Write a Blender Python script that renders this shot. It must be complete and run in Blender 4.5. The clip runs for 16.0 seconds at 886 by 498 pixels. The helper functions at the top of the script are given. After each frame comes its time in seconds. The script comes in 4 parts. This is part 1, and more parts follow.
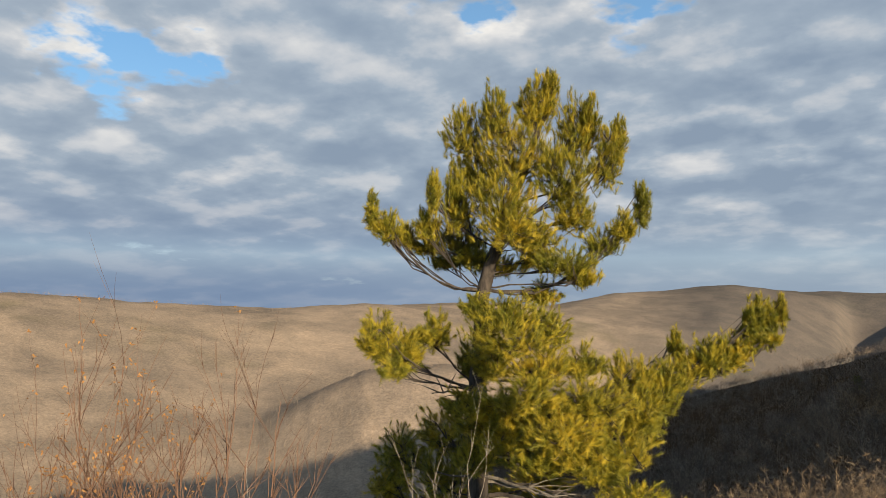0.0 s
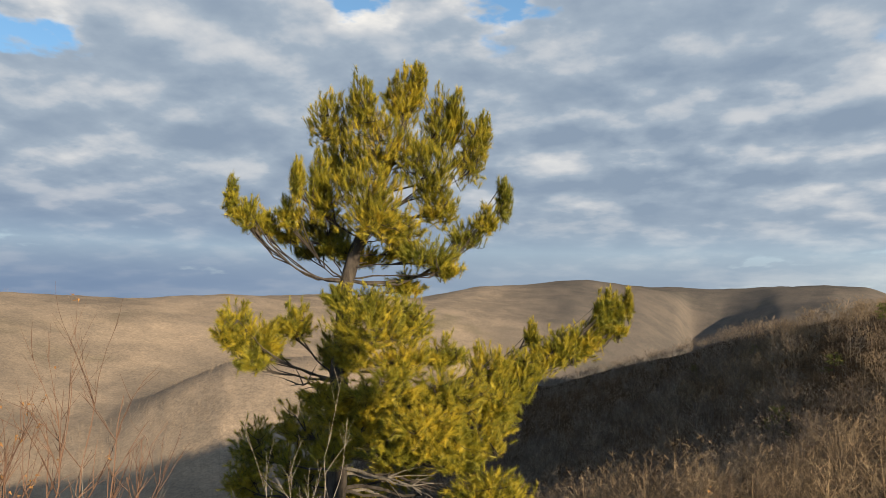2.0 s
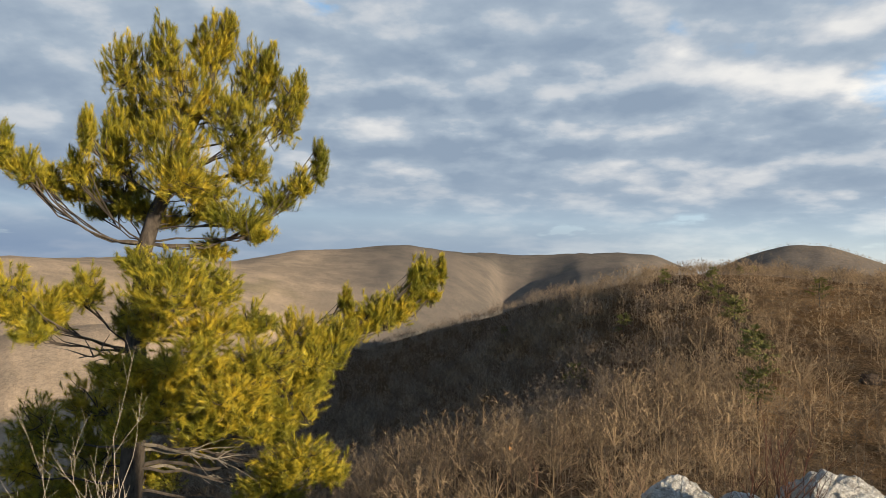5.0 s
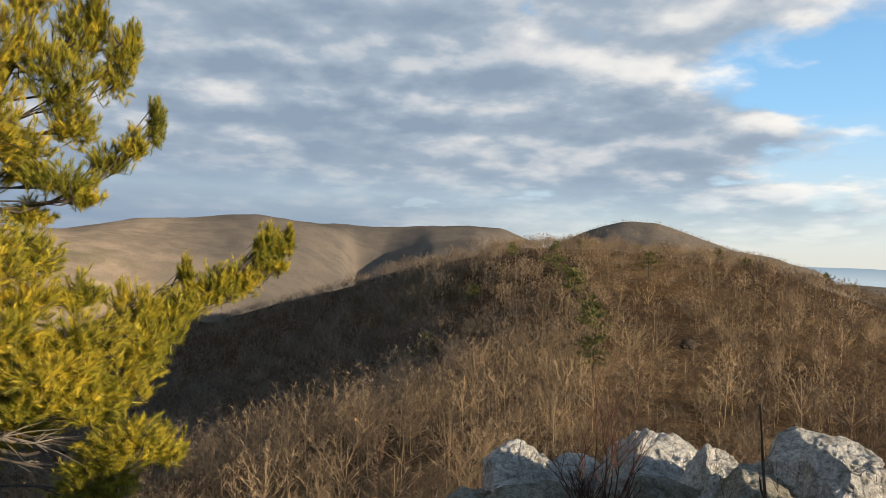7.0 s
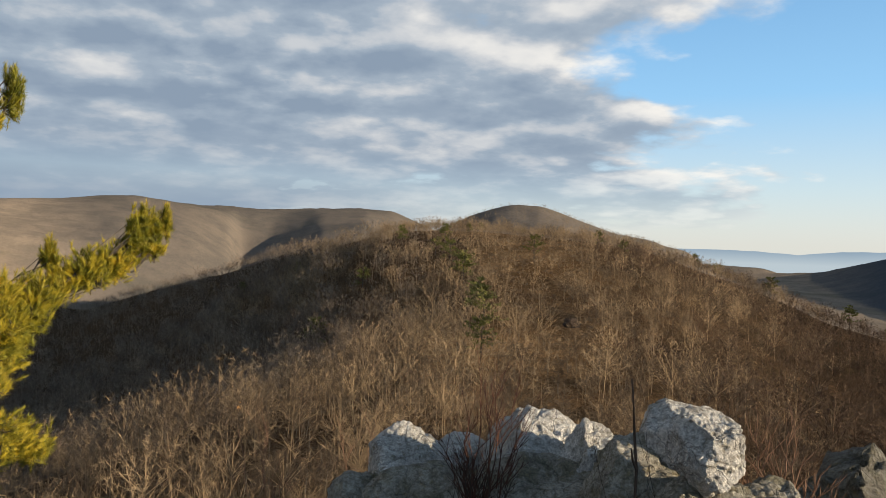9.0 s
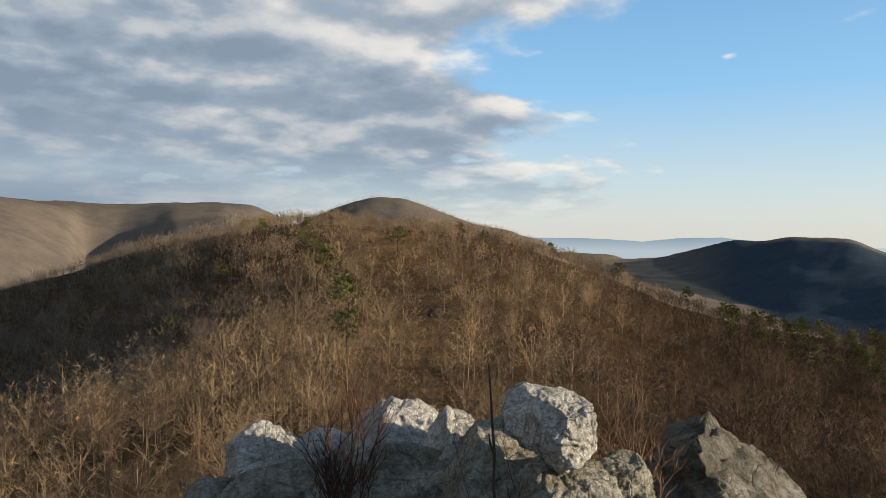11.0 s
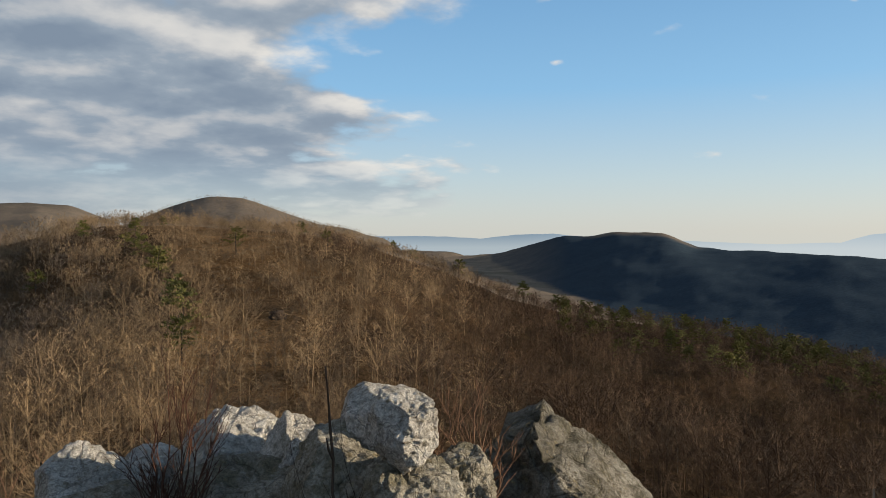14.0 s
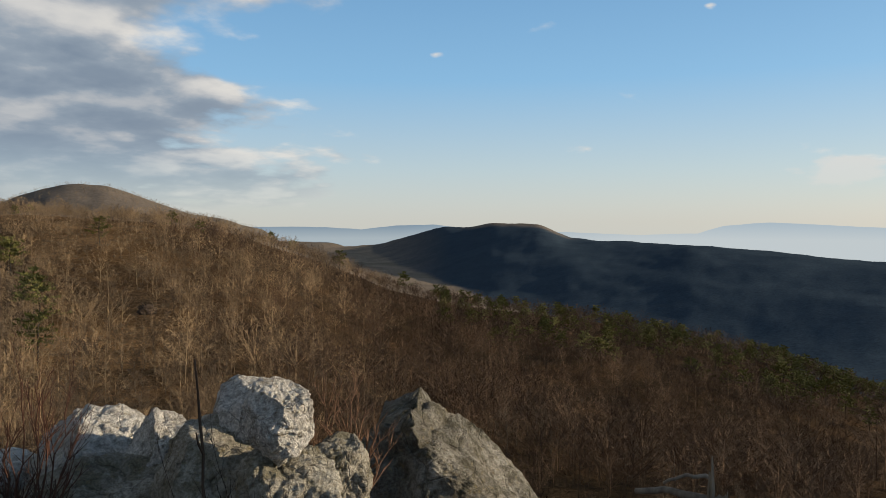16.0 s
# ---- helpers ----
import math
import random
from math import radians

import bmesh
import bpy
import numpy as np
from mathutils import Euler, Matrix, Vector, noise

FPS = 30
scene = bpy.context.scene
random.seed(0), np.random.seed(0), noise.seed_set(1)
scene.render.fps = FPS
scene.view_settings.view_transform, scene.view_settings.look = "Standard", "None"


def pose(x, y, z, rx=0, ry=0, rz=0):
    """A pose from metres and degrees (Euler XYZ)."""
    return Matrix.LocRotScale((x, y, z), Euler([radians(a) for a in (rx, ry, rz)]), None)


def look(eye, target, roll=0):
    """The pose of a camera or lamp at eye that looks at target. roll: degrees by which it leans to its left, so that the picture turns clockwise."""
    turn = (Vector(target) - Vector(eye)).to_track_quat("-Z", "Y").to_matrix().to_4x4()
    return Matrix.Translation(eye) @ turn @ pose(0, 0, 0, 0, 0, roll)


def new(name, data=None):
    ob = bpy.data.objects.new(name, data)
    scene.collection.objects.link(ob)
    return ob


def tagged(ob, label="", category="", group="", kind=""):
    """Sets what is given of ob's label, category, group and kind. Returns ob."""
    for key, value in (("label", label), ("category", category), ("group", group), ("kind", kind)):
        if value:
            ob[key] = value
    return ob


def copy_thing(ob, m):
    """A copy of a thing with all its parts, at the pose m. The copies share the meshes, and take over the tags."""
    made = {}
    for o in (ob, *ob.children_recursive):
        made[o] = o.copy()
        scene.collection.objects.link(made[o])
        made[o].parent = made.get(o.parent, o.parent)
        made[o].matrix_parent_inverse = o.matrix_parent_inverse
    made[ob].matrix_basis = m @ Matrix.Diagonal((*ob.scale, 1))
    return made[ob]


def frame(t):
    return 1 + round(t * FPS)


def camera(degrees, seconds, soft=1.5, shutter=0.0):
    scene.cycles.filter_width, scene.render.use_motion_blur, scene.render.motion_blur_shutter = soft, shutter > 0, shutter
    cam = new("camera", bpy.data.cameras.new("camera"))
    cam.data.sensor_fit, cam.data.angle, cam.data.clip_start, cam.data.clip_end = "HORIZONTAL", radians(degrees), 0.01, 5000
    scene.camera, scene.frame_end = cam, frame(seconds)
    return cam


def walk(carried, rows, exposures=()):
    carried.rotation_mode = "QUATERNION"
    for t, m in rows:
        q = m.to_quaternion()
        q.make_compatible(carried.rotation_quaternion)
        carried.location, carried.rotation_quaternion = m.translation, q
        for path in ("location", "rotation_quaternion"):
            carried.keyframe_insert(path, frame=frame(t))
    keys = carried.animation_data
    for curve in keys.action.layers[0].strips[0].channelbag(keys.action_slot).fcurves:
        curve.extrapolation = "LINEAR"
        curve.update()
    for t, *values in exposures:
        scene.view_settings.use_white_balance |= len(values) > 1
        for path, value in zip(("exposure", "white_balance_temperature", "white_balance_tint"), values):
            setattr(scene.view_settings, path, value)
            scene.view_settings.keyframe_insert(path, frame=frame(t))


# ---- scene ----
# ---- camera: turns to the right on a summit, swinging about half a metre at arm's length ----
cam = camera(63.24, 16.0, soft=0.6)
# seconds, heading, pitch, roll (degrees), x, y, z (metres)
ROWS = [
    (0, -32.93, 5.17, 0.63, -0.114, -0.291, 1.609),
    (0.5, -30.60, 5.06, 1.02, -0.101, -0.304, 1.616),
    (1, -28.12, 5.01, 1.14, -0.111, -0.267, 1.601),
    (1.5, -25.25, 4.71, 0.91, -0.110, -0.272, 1.601),
    (2, -22.43, 4.69, 1.00, -0.091, -0.243, 1.600),
    (2.5, -19.75, 4.85, 1.05, -0.084, -0.232, 1.602),
    (3, -17.26, 4.61, 1.17, -0.085, -0.238, 1.599),
    (3.5, -15.02, 3.79, 1.40, -0.084, -0.200, 1.615),
    (4, -12.68, 3.24, 1.34, -0.079, -0.165, 1.614),
    (6.5, 0.30, 0.41, 1.43, -0.042, -0.053, 1.608),
    (7, 3.50, 0.15, 1.71, -0.032, -0.037, 1.606),
    (7.5, 4.67, 0.35, 1.97, -0.034, -0.036, 1.608),
    (8, 6.41, -0.02, 2.33, -0.026, -0.029, 1.606),
    (8.5, 8.89, -0.56, 2.10, -0.011, -0.006, 1.599),
    (9, 12.26, -0.97, 1.64, -0.000, 0.000, 1.600),
    (9.5, 15.60, -1.34, 1.63, 0.018, 0.026, 1.592),
    (10, 18.70, -1.24, 1.26, 0.024, 0.026, 1.594),
    (12.5, 28.10, -2.07, -0.01, 0.094, 0.102, 1.576),
    (13, 30.28, -1.90, -0.30, 0.101, 0.104, 1.579),
    (13.5, 32.74, -1.22, -0.29, 0.107, 0.104, 1.577),
    (14, 35.53, -1.40, -0.17, 0.103, 0.099, 1.578),
    (14.5, 37.49, -1.51, 0.17, 0.102, 0.094, 1.575),
    (15, 40.90, -1.92, 0.32, 0.105, 0.087, 1.575),
    (15.5, 43.46, -2.09, 0.30, 0.090, 0.045, 1.580),
    (16, 45.00, -2.15, -0.00, 0.093, 0.046, 1.579),
]


def aim(yaw, pitch, roll, x, y, z):
    a, b = radians(yaw), radians(pitch)
    eye = Vector((x, y, z))
    return look(eye, eye + Vector((math.sin(a) * math.cos(b), math.cos(a) * math.cos(b), math.sin(b))), roll)


walk(cam, [(row[0], aim(*row[1:])) for row in ROWS], exposures=[(0.0, 0.41), (3.0, 0.46), (5.0, 0.52), (7.5, 0.5), (9.5, 0.41), (13.0, 0.24), (16.0, 0.09)])

# ---- light: low sun from the right and behind, broken cloud over half the sky ----
SUN_AZ, SUN_EL = 124.0, 11.8
sun_dir = Vector((math.sin(radians(SUN_AZ)) * math.cos(radians(SUN_EL)), math.cos(radians(SUN_AZ)) * math.cos(radians(SUN_EL)), math.sin(radians(SUN_EL))))
sun = new("sun", bpy.data.lights.new("sun", "SUN"))
sun.data.energy, sun.data.angle, sun.data.color = 5.0, radians(0.5), (1.0, 0.84, 0.61)
sun.matrix_world = look((0, 0, 60), Vector((0, 0, 60)) - sun_dir)

world = bpy.data.worlds.new("sky")
scene.world = world
world.use_nodes = True


class Net:
    """Short-hand for building a node tree."""

    def __init__(self, tree):
        self.tree = tree
        tree.nodes.clear()

    def add(self, kind, **values):
        node = self.tree.nodes.new(kind)
        for key, value in values.items():
            setattr(node, key, value)
        return node

    def put(self, value, socket):
        if isinstance(value, bpy.types.NodeSocket):
            self.tree.links.new(value, socket)
        else:
            socket.default_value = value

    def math(self, op, a, b=0.0, c=0.0, clamp=False):
        node = self.add("ShaderNodeMath", operation=op, use_clamp=clamp)
        for value, socket in zip((a, b, c), node.inputs):
            self.put(value, socket)
        return node.outputs[0]

    def vmath(self, op, a, b=(0, 0, 0)):
        node = self.add("ShaderNodeVectorMath", operation=op)
        self.put(a, node.inputs[0])
        self.put(b, node.inputs[1])
        return node.outputs["Value"] if op in ("DOT_PRODUCT", "LENGTH") else node.outputs[0]

    def noise(self, vector, scale, detail=4.0, rough=0.55, distort=0.0, lac=2.0):
        node = self.add("ShaderNodeTexNoise")
        self.put(vector, node.inputs["Vector"])
        for key, value in (("Scale", scale), ("Detail", detail), ("Roughness", rough), ("Distortion", distort), ("Lacunarity", lac)):
            self.put(value, node.inputs[key])
        return node.outputs["Fac"]

    def span(self, value, a, b, lo=0.0, hi=1.0, smooth=True):
        node = self.add("ShaderNodeMapRange", interpolation_type="SMOOTHSTEP" if smooth else "LINEAR")
        for v, key in ((value, "Value"), (a, "From Min"), (b, "From Max"), (lo, "To Min"), (hi, "To Max")):
            self.put(v, node.inputs[key])
        return node.outputs["Result"]

    def mix(self, fac, a, b, blend="MIX"):
        node = self.add("ShaderNodeMix", data_type="RGBA", blend_type=blend)
        for v, k in ((fac, 0), (a, 6), (b, 7)):
            self.put(v, node.inputs[k])
        return node.outputs[2]

    def ramp(self, value, stops):
        node = self.add("ShaderNodeValToRGB")
        ramp = node.color_ramp
        while len(ramp.elements) < len(stops):
            ramp.elements.new(0.5)
        for e, (p, c) in zip(ramp.elements, stops):
            e.position, e.color = p, (*c, 1)
        self.put(value, node.inputs[0])
        return node.outputs[0]

    def scaled(self, vector, s):
        return self.vmath("MULTIPLY", vector, s)


def build_sky():
    net = Net(world.node_tree)
    sky = net.add("ShaderNodeTexSky", sky_type="NISHITA", sun_disc=False, sun_elevation=radians(SUN_EL), sun_rotation=radians(SUN_AZ), altitude=400, air_density=1.0, dust_density=1.2, ozone_density=1.5)
    way = net.add("ShaderNodeTexCoord").outputs["Generated"]
    sep = net.add("ShaderNodeSeparateXYZ")
    net.put(way, sep.inputs[0])
    x, y, z = sep.outputs
    def deck_at(raised):
        """The view direction met with a flat cloud deck, bent so that it stays finite at the horizon."""
        depth = net.math("ADD", net.math("MAXIMUM", net.math("ADD", z, raised), 0.0), 0.21)
        com = net.add("ShaderNodeCombineXYZ")
        net.put(net.math("DIVIDE", x, depth), com.inputs[0])
        net.put(net.math("DIVIDE", y, depth), com.inputs[1])
        return net.vmath("ADD", com.outputs[0], (3.7, 1.9, 0.0))

    def billows(deck):
        fine = net.noise(deck, 3.9, 7.0, 0.5)
        rolls = net.noise(deck, 1.6, 4.0, 0.5)
        return net.math("ADD", net.math("MULTIPLY", fine, 0.6), net.math("MULTIPLY", rolls, 0.4))

    deck = deck_at(0.0)
    ball = net.scaled(way, (1.0, 1.0, 2.25))
    big = net.noise(deck, 0.6, 3.0, 0.5)
    puffs, puffs_sunward = billows(deck), billows(deck_at(0.03))
    # the deck ends along a ragged line to the right (bearing by height); beyond it the sky is clear but for a few scraps
    line = net.ramp(net.math("MULTIPLY", z, 2.0), [(0.0, (0.50,) * 3), (0.12, (0.66,) * 3), (0.22, (0.62,) * 3), (0.316, (0.66,) * 3), (0.38, (0.55,) * 3), (0.456, (0.45,) * 3), (0.52, (0.56,) * 3), (0.57, (0.66,) * 3), (0.68, (0.80,) * 3), (1.0, (0.84,) * 3)])
    bearing = net.math("DEGREES", net.math("ARCTAN2", x, y))
    edge = net.math("SUBTRACT", bearing, net.math("MULTIPLY", line, 60.0))
    side = net.math("MINIMUM", net.span(edge, -17.0, 5.0, 0.23, -0.13, smooth=False), net.span(bearing, -150.0, -115.0, -0.12, 0.24))
    amount = net.math("ADD", net.math("ADD", net.math("MULTIPLY", big, 0.5), net.math("MULTIPLY", puffs, 0.75)), side)
    # gaps in the deck and scraps of cloud beyond its edge: bearing, height, half-width in degrees, thinner or thicker
    for az, el, wide, change in ((-57.0, 18.3, 5.0, -0.46), (-30.1, 23.5, 4.0, -0.42), (-19.0, 23.0, 6.0, -0.42), (-12.1, 8.1, 2.2, -0.2), (-6.0, 14.0, 12.0, 0.26), (7.0, 14.0, 9.0, 0.16),
                                 (44.0, 17.6, 2.0, 0.19), (52.0, 18.2, 3.0, 0.14), (53.3, 15.0, 1.2, 0.16), (44.4, 13.0, 1.1, 0.26), (56.3, 5.7, 2.2, 0.24), (65.1, 15.6, 1.0, 0.30), (76.0, 9.6, 1.0, 0.3), (74.0, 3.6, 3.5, 0.26)):
        a, e = radians(az), radians(el)
        gap = net.vmath("SUBTRACT", way, (math.sin(a) * math.cos(e), math.cos(a) * math.cos(e), math.sin(e)))
        ragged = net.math("MULTIPLY", net.math("SUBTRACT", net.noise(ball, 9.0, 5.0, 0.5), 0.5), radians(wide) * 4.2)
        near = net.span(net.math("ADD", net.vmath("LENGTH", net.scaled(gap, (1, 1, 2.2))), ragged), -radians(wide) * 0.6, radians(wide) * 1.5, 1.0, 0.0)
        amount = net.math("ADD", amount, net.math("MULTIPLY", near, change))
    cover = net.span(amount, 0.63, 0.75)
    relief = net.span(net.math("SUBTRACT", puffs, puffs_sunward), -0.16, 0.185)
    thin = net.span(amount, 0.60, 0.96, 1.0, 0.0, smooth=False)
    lit = net.math("ADD", net.math("MULTIPLY", relief, 0.6), net.math("MULTIPLY", thin, 0.4))
    # scraps beyond the edge are thin and bright
    lit = net.math("MAXIMUM", lit, net.span(edge, -15.0, 5.0, 0.0, 0.80))
    shade = net.ramp(lit, [(0.12, (1.95, 2.5, 3.25)), (0.40, (2.75, 3.3, 3.95)), (0.60, (4.4, 4.6, 4.85)), (0.85, (7.4, 7.1, 6.6))])
    # overhead, out of view, the deck is dimmed to cut the sky's fill
    shade = net.mix(1.0, shade, net.mix(net.span(z, 0.38, 0.75), (1, 1, 1, 1), (0.5, 0.5, 0.5, 1)), "MULTIPLY")
    # the bank low down on the far left is slate blue
    low = net.math("MULTIPLY", net.span(z, 0.02, 0.20, 1.0, 0.0), net.span(edge, -42.0, -3.0, 1.0, 0.0))
    bank = net.mix(net.span(edge, -85.0, -45.0), (1.35, 1.95, 3.0, 1), (2.15, 2.75, 3.5, 1))
    cloud = net.mix(net.math("MULTIPLY", low, 0.85), shade, bank)
    clear = net.ramp(z, [(0.0, (6.6, 6.7, 6.3)), (0.07, (5.2, 6.4, 7.1)), (0.19, (2.6, 5.2, 8.0)), (0.34, (1.7, 3.8, 6.6)), (0.6, (1.1, 1.7, 2.6)), (1.0, (0.8, 1.15, 1.7))])
    blue = net.mix(0.75, sky.outputs[0], clear)
    veil = net.math("MAXIMUM", low, net.span(z, 0.0, 0.12, 0.15, 1.0))
    both = net.mix(net.math("MULTIPLY", net.math("MAXIMUM", cover, net.math("MULTIPLY", low, 0.9)), veil), blue, cloud)
    back = net.add("ShaderNodeBackground")
    net.put(both, back.inputs["Color"])
    back.inputs["Strength"].default_value = 0.1
    out = net.add("ShaderNodeOutputWorld")
    net.tree.links.new(back.outputs[0], out.inputs[0])


build_sky()

# ---- materials ----


def material(name, build, rough=0.9, spec=0.2):
    mat = bpy.data.materials.new(name)
    mat.use_nodes = True
    net = Net(mat.node_tree)
    shader = net.add("ShaderNodeBsdfPrincipled")
    shader.inputs["Roughness"].default_value = rough
    shader.inputs["Specular IOR Level"].default_value = spec
    out = net.add("ShaderNodeOutputMaterial")
    net.tree.links.new(shader.outputs[0], out.inputs[0])
    build(net, shader, out)
    return mat


def place(net):
    return net.add("ShaderNodeNewGeometry").outputs["Position"]


def bump(net, shader, height, strength, distance):
    node = net.add("ShaderNodeBump")
    net.put(height, node.inputs["Height"])
    node.inputs["Strength"].default_value, node.inputs["Distance"].default_value = strength, distance
    net.tree.links.new(node.outputs[0], shader.inputs["Normal"])


def land_cover(net, shader, out):
    """Leaf litter, dark heath, far winter woods and a shade-painted ridge, by where each lies."""
    p = place(net)

    def mask(name):
        return net.add("ShaderNodeAttribute", attribute_name=name).outputs["Fac"]

    broad = net.noise(p, 0.006, 5.0, 0.6)
    patch = net.noise(p, 0.05, 6.0, 0.65)
    grain = net.noise(p, 0.9, 5.0, 0.7)
    litter = net.ramp(broad, [(0.30, (0.045, 0.032, 0.021)), (0.5, (0.068, 0.047, 0.029)), (0.7, (0.10, 0.063, 0.036))])
    litter = net.mix(net.span(patch, 0.42, 0.62), litter, (0.085, 0.056, 0.034, 1))
    heath = net.mix(net.span(patch, 0.40, 0.62), (0.044, 0.032, 0.020, 1), (0.068, 0.044, 0.026, 1))
    litter = net.mix(mask("dry"), litter, net.mix(net.span(patch, 0.4, 0.6), (0.19, 0.115, 0.055, 1), (0.29, 0.185, 0.095, 1)))
    floor = net.mix(mask("heath"), litter, heath)
    floor = net.mix(1.0, floor, net.mix(net.span(grain, 0.3, 0.7), (0.55, 0.55, 0.55, 1), (1.35, 1.3, 1.25, 1)), "MULTIPLY")
    fuzz = net.noise(p, 3.2, 3.0, 0.7)
    floor = net.mix(1.0, floor, net.mix(net.span(fuzz, 0.34, 0.66), (0.5, 0.5, 0.5, 1), (1.5, 1.46, 1.42, 1)), "MULTIPLY")
    crown = net.add("ShaderNodeTexVoronoi")
    net.put(net.scaled(p, (1, 1, 0.35)), crown.inputs["Vector"])
    crown.inputs["Scale"].default_value = 0.11
    fine = net.noise(p, 0.16, 4.0, 0.7)
    stands = net.mix(net.span(net.noise(p, 0.0045, 6.0, 0.62), 0.38, 0.62), (0.31, 0.238, 0.171, 1), (0.425, 0.318, 0.222, 1))
    stands = net.mix(net.math("MULTIPLY", net.span(net.noise(p, 0.0021, 4.0, 0.6), 0.56, 0.66), 0.5), stands, (0.17, 0.15, 0.085, 1))
    # stands turn darker and greyer by bearing, far haze painted into their colour
    stands = net.mix(net.math("MULTIPLY", mask("grey_haze"), 0.75), stands, (0.112, 0.102, 0.094, 1))
    # the right-hand ridge's shade and blue haze are painted into this colour
    ridge_blue = net.mix(net.span(broad, 0.35, 0.65), (0.046, 0.066, 0.088, 1), (0.050, 0.071, 0.093, 1))
    woods = net.mix(mask("shaded_ridge"), stands, ridge_blue)
    woods = net.mix(1.0, woods, net.mix(net.span(net.noise(p, 0.35, 3.0, 0.7), 0.3, 0.7), (0.82, 0.83, 0.85, 1), (1.16, 1.15, 1.14, 1)), "MULTIPLY")
    woods = net.mix(1.0, woods, net.mix(net.span(net.noise(p, 0.018, 5.0, 0.6), 0.35, 0.65), (0.93, 0.94, 0.95, 1), (1.06, 1.05, 1.04, 1)), "MULTIPLY")
    woods = net.mix(1.0, woods, net.mix(net.span(fine, 0.3, 0.7), (0.86, 0.86, 0.86, 1), (1.12, 1.12, 1.12, 1)), "MULTIPLY")
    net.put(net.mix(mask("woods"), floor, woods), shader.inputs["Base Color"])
    bump(net, shader, net.math("ADD", net.math("MULTIPLY", crown.outputs["Distance"], -1.0), fine), 0.04, 3.0)


def stone_of(tones, crust, low):
    """Quartzite in three tones under a crust of lichen; low: how readily the crust grows."""
    def build(net, shader, out):
        p = place(net)
        broad = net.noise(p, 2.6, 6.0, 0.62)
        pits = net.noise(p, 26.0, 9.0, 0.74)
        speck = net.noise(p, 75.0, 5.0, 0.7)
        veins = net.add("ShaderNodeTexVoronoi", feature="DISTANCE_TO_EDGE")
        net.put(net.vmath("ADD", p, net.scaled(net.add("ShaderNodeTexNoise").outputs["Color"], (0.2, 0.2, 0.2))), veins.inputs["Vector"])
        veins.inputs["Scale"].default_value = 3.3
        base = net.ramp(broad, [(0.32, tones[0]), (0.5, tones[1]), (0.66, tones[2])])
        grown = net.math("MULTIPLY", net.span(net.noise(p, 6.0, 8.0, 0.68), low, low + 0.13), 0.75)
        col = net.mix(grown, base, (*crust, 1))
        col = net.mix(net.math("MULTIPLY", net.span(net.noise(p, 21.0, 5.0, 0.6), 0.58, 0.66), 0.5), col, (0.27, 0.215, 0.10, 1))
        col = net.mix(1.0, col, net.mix(net.span(pits, 0.38, 0.56), (0.62, 0.59, 0.55, 1), (1.10, 1.09, 1.08, 1)), "MULTIPLY")
        col = net.mix(1.0, col, net.mix(net.span(speck, 0.35, 0.65), (0.72, 0.72, 0.72, 1), (1.18, 1.18, 1.18, 1)), "MULTIPLY")
        col = net.mix(net.span(veins.outputs["Distance"], 0.0, 0.018, 0.4, 0.0), col, (0.05, 0.045, 0.04, 1))
        net.put(col, shader.inputs["Base Color"])
        height = net.math("ADD", net.math("ADD", pits, net.math("MULTIPLY", speck, 0.22)), net.span(veins.outputs["Distance"], 0.0, 0.03, -0.3, 0.0))
        bump(net, shader, height, 1.0, 0.05)
    return build


def bark_of(low, high):
    def build(net, shader, out):
        p = net.scaled(place(net), (1, 1, 0.3))
        n = net.noise(p, 22.0, 5.0, 0.65)
        tone = net.add("ShaderNodeObjectInfo").outputs["Random"]
        col = net.ramp(n, [(0.3, low), (0.7, high)])
        net.put(net.mix(1.0, col, net.mix(tone, (0.75, 0.75, 0.75, 1), (1.25, 1.22, 1.18, 1)), "MULTIPLY"), shader.inputs["Base Color"])
        bump(net, shader, n, 0.6, 0.01)
    return build


def needle_build(net, shader, out):
    tone = net.add("ShaderNodeNewGeometry").outputs["Random Per Island"]
    p = place(net)
    age = net.noise(p, 2.6, 3.0, 0.6)
    spray = net.noise(p, 9.0, 2.0, 0.5)
    green = net.ramp(tone, [(0.0, (0.068, 0.076, 0.011)), (0.5, (0.24, 0.212, 0.021)), (1.0, (0.48, 0.385, 0.038))])
    col = net.mix(net.math("MULTIPLY", net.span(spray, 0.42, 0.62), 0.75), green, (0.60, 0.45, 0.038, 1))
    col = net.mix(net.math("MULTIPLY", net.span(age, 0.42, 0.62), 0.5), col, (0.135, 0.15, 0.017, 1))
    bough_tone = net.add("ShaderNodeObjectInfo").outputs["Random"]
    col = net.mix(1.0, col, net.mix(bough_tone, (0.82, 0.88, 0.88, 1), (1.18, 1.12, 1.0, 1)), "MULTIPLY")
    net.put(col, shader.inputs["Base Color"])
    glow = net.add("ShaderNodeBsdfTranslucent")
    net.put(col, glow.inputs["Color"])
    both = net.add("ShaderNodeMixShader")
    both.inputs[0].default_value = 0.06
    net.tree.links.new(shader.outputs[0], both.inputs[1])
    net.tree.links.new(glow.outputs[0], both.inputs[2])
    net.tree.links.new(both.outputs[0], out.inputs[0])


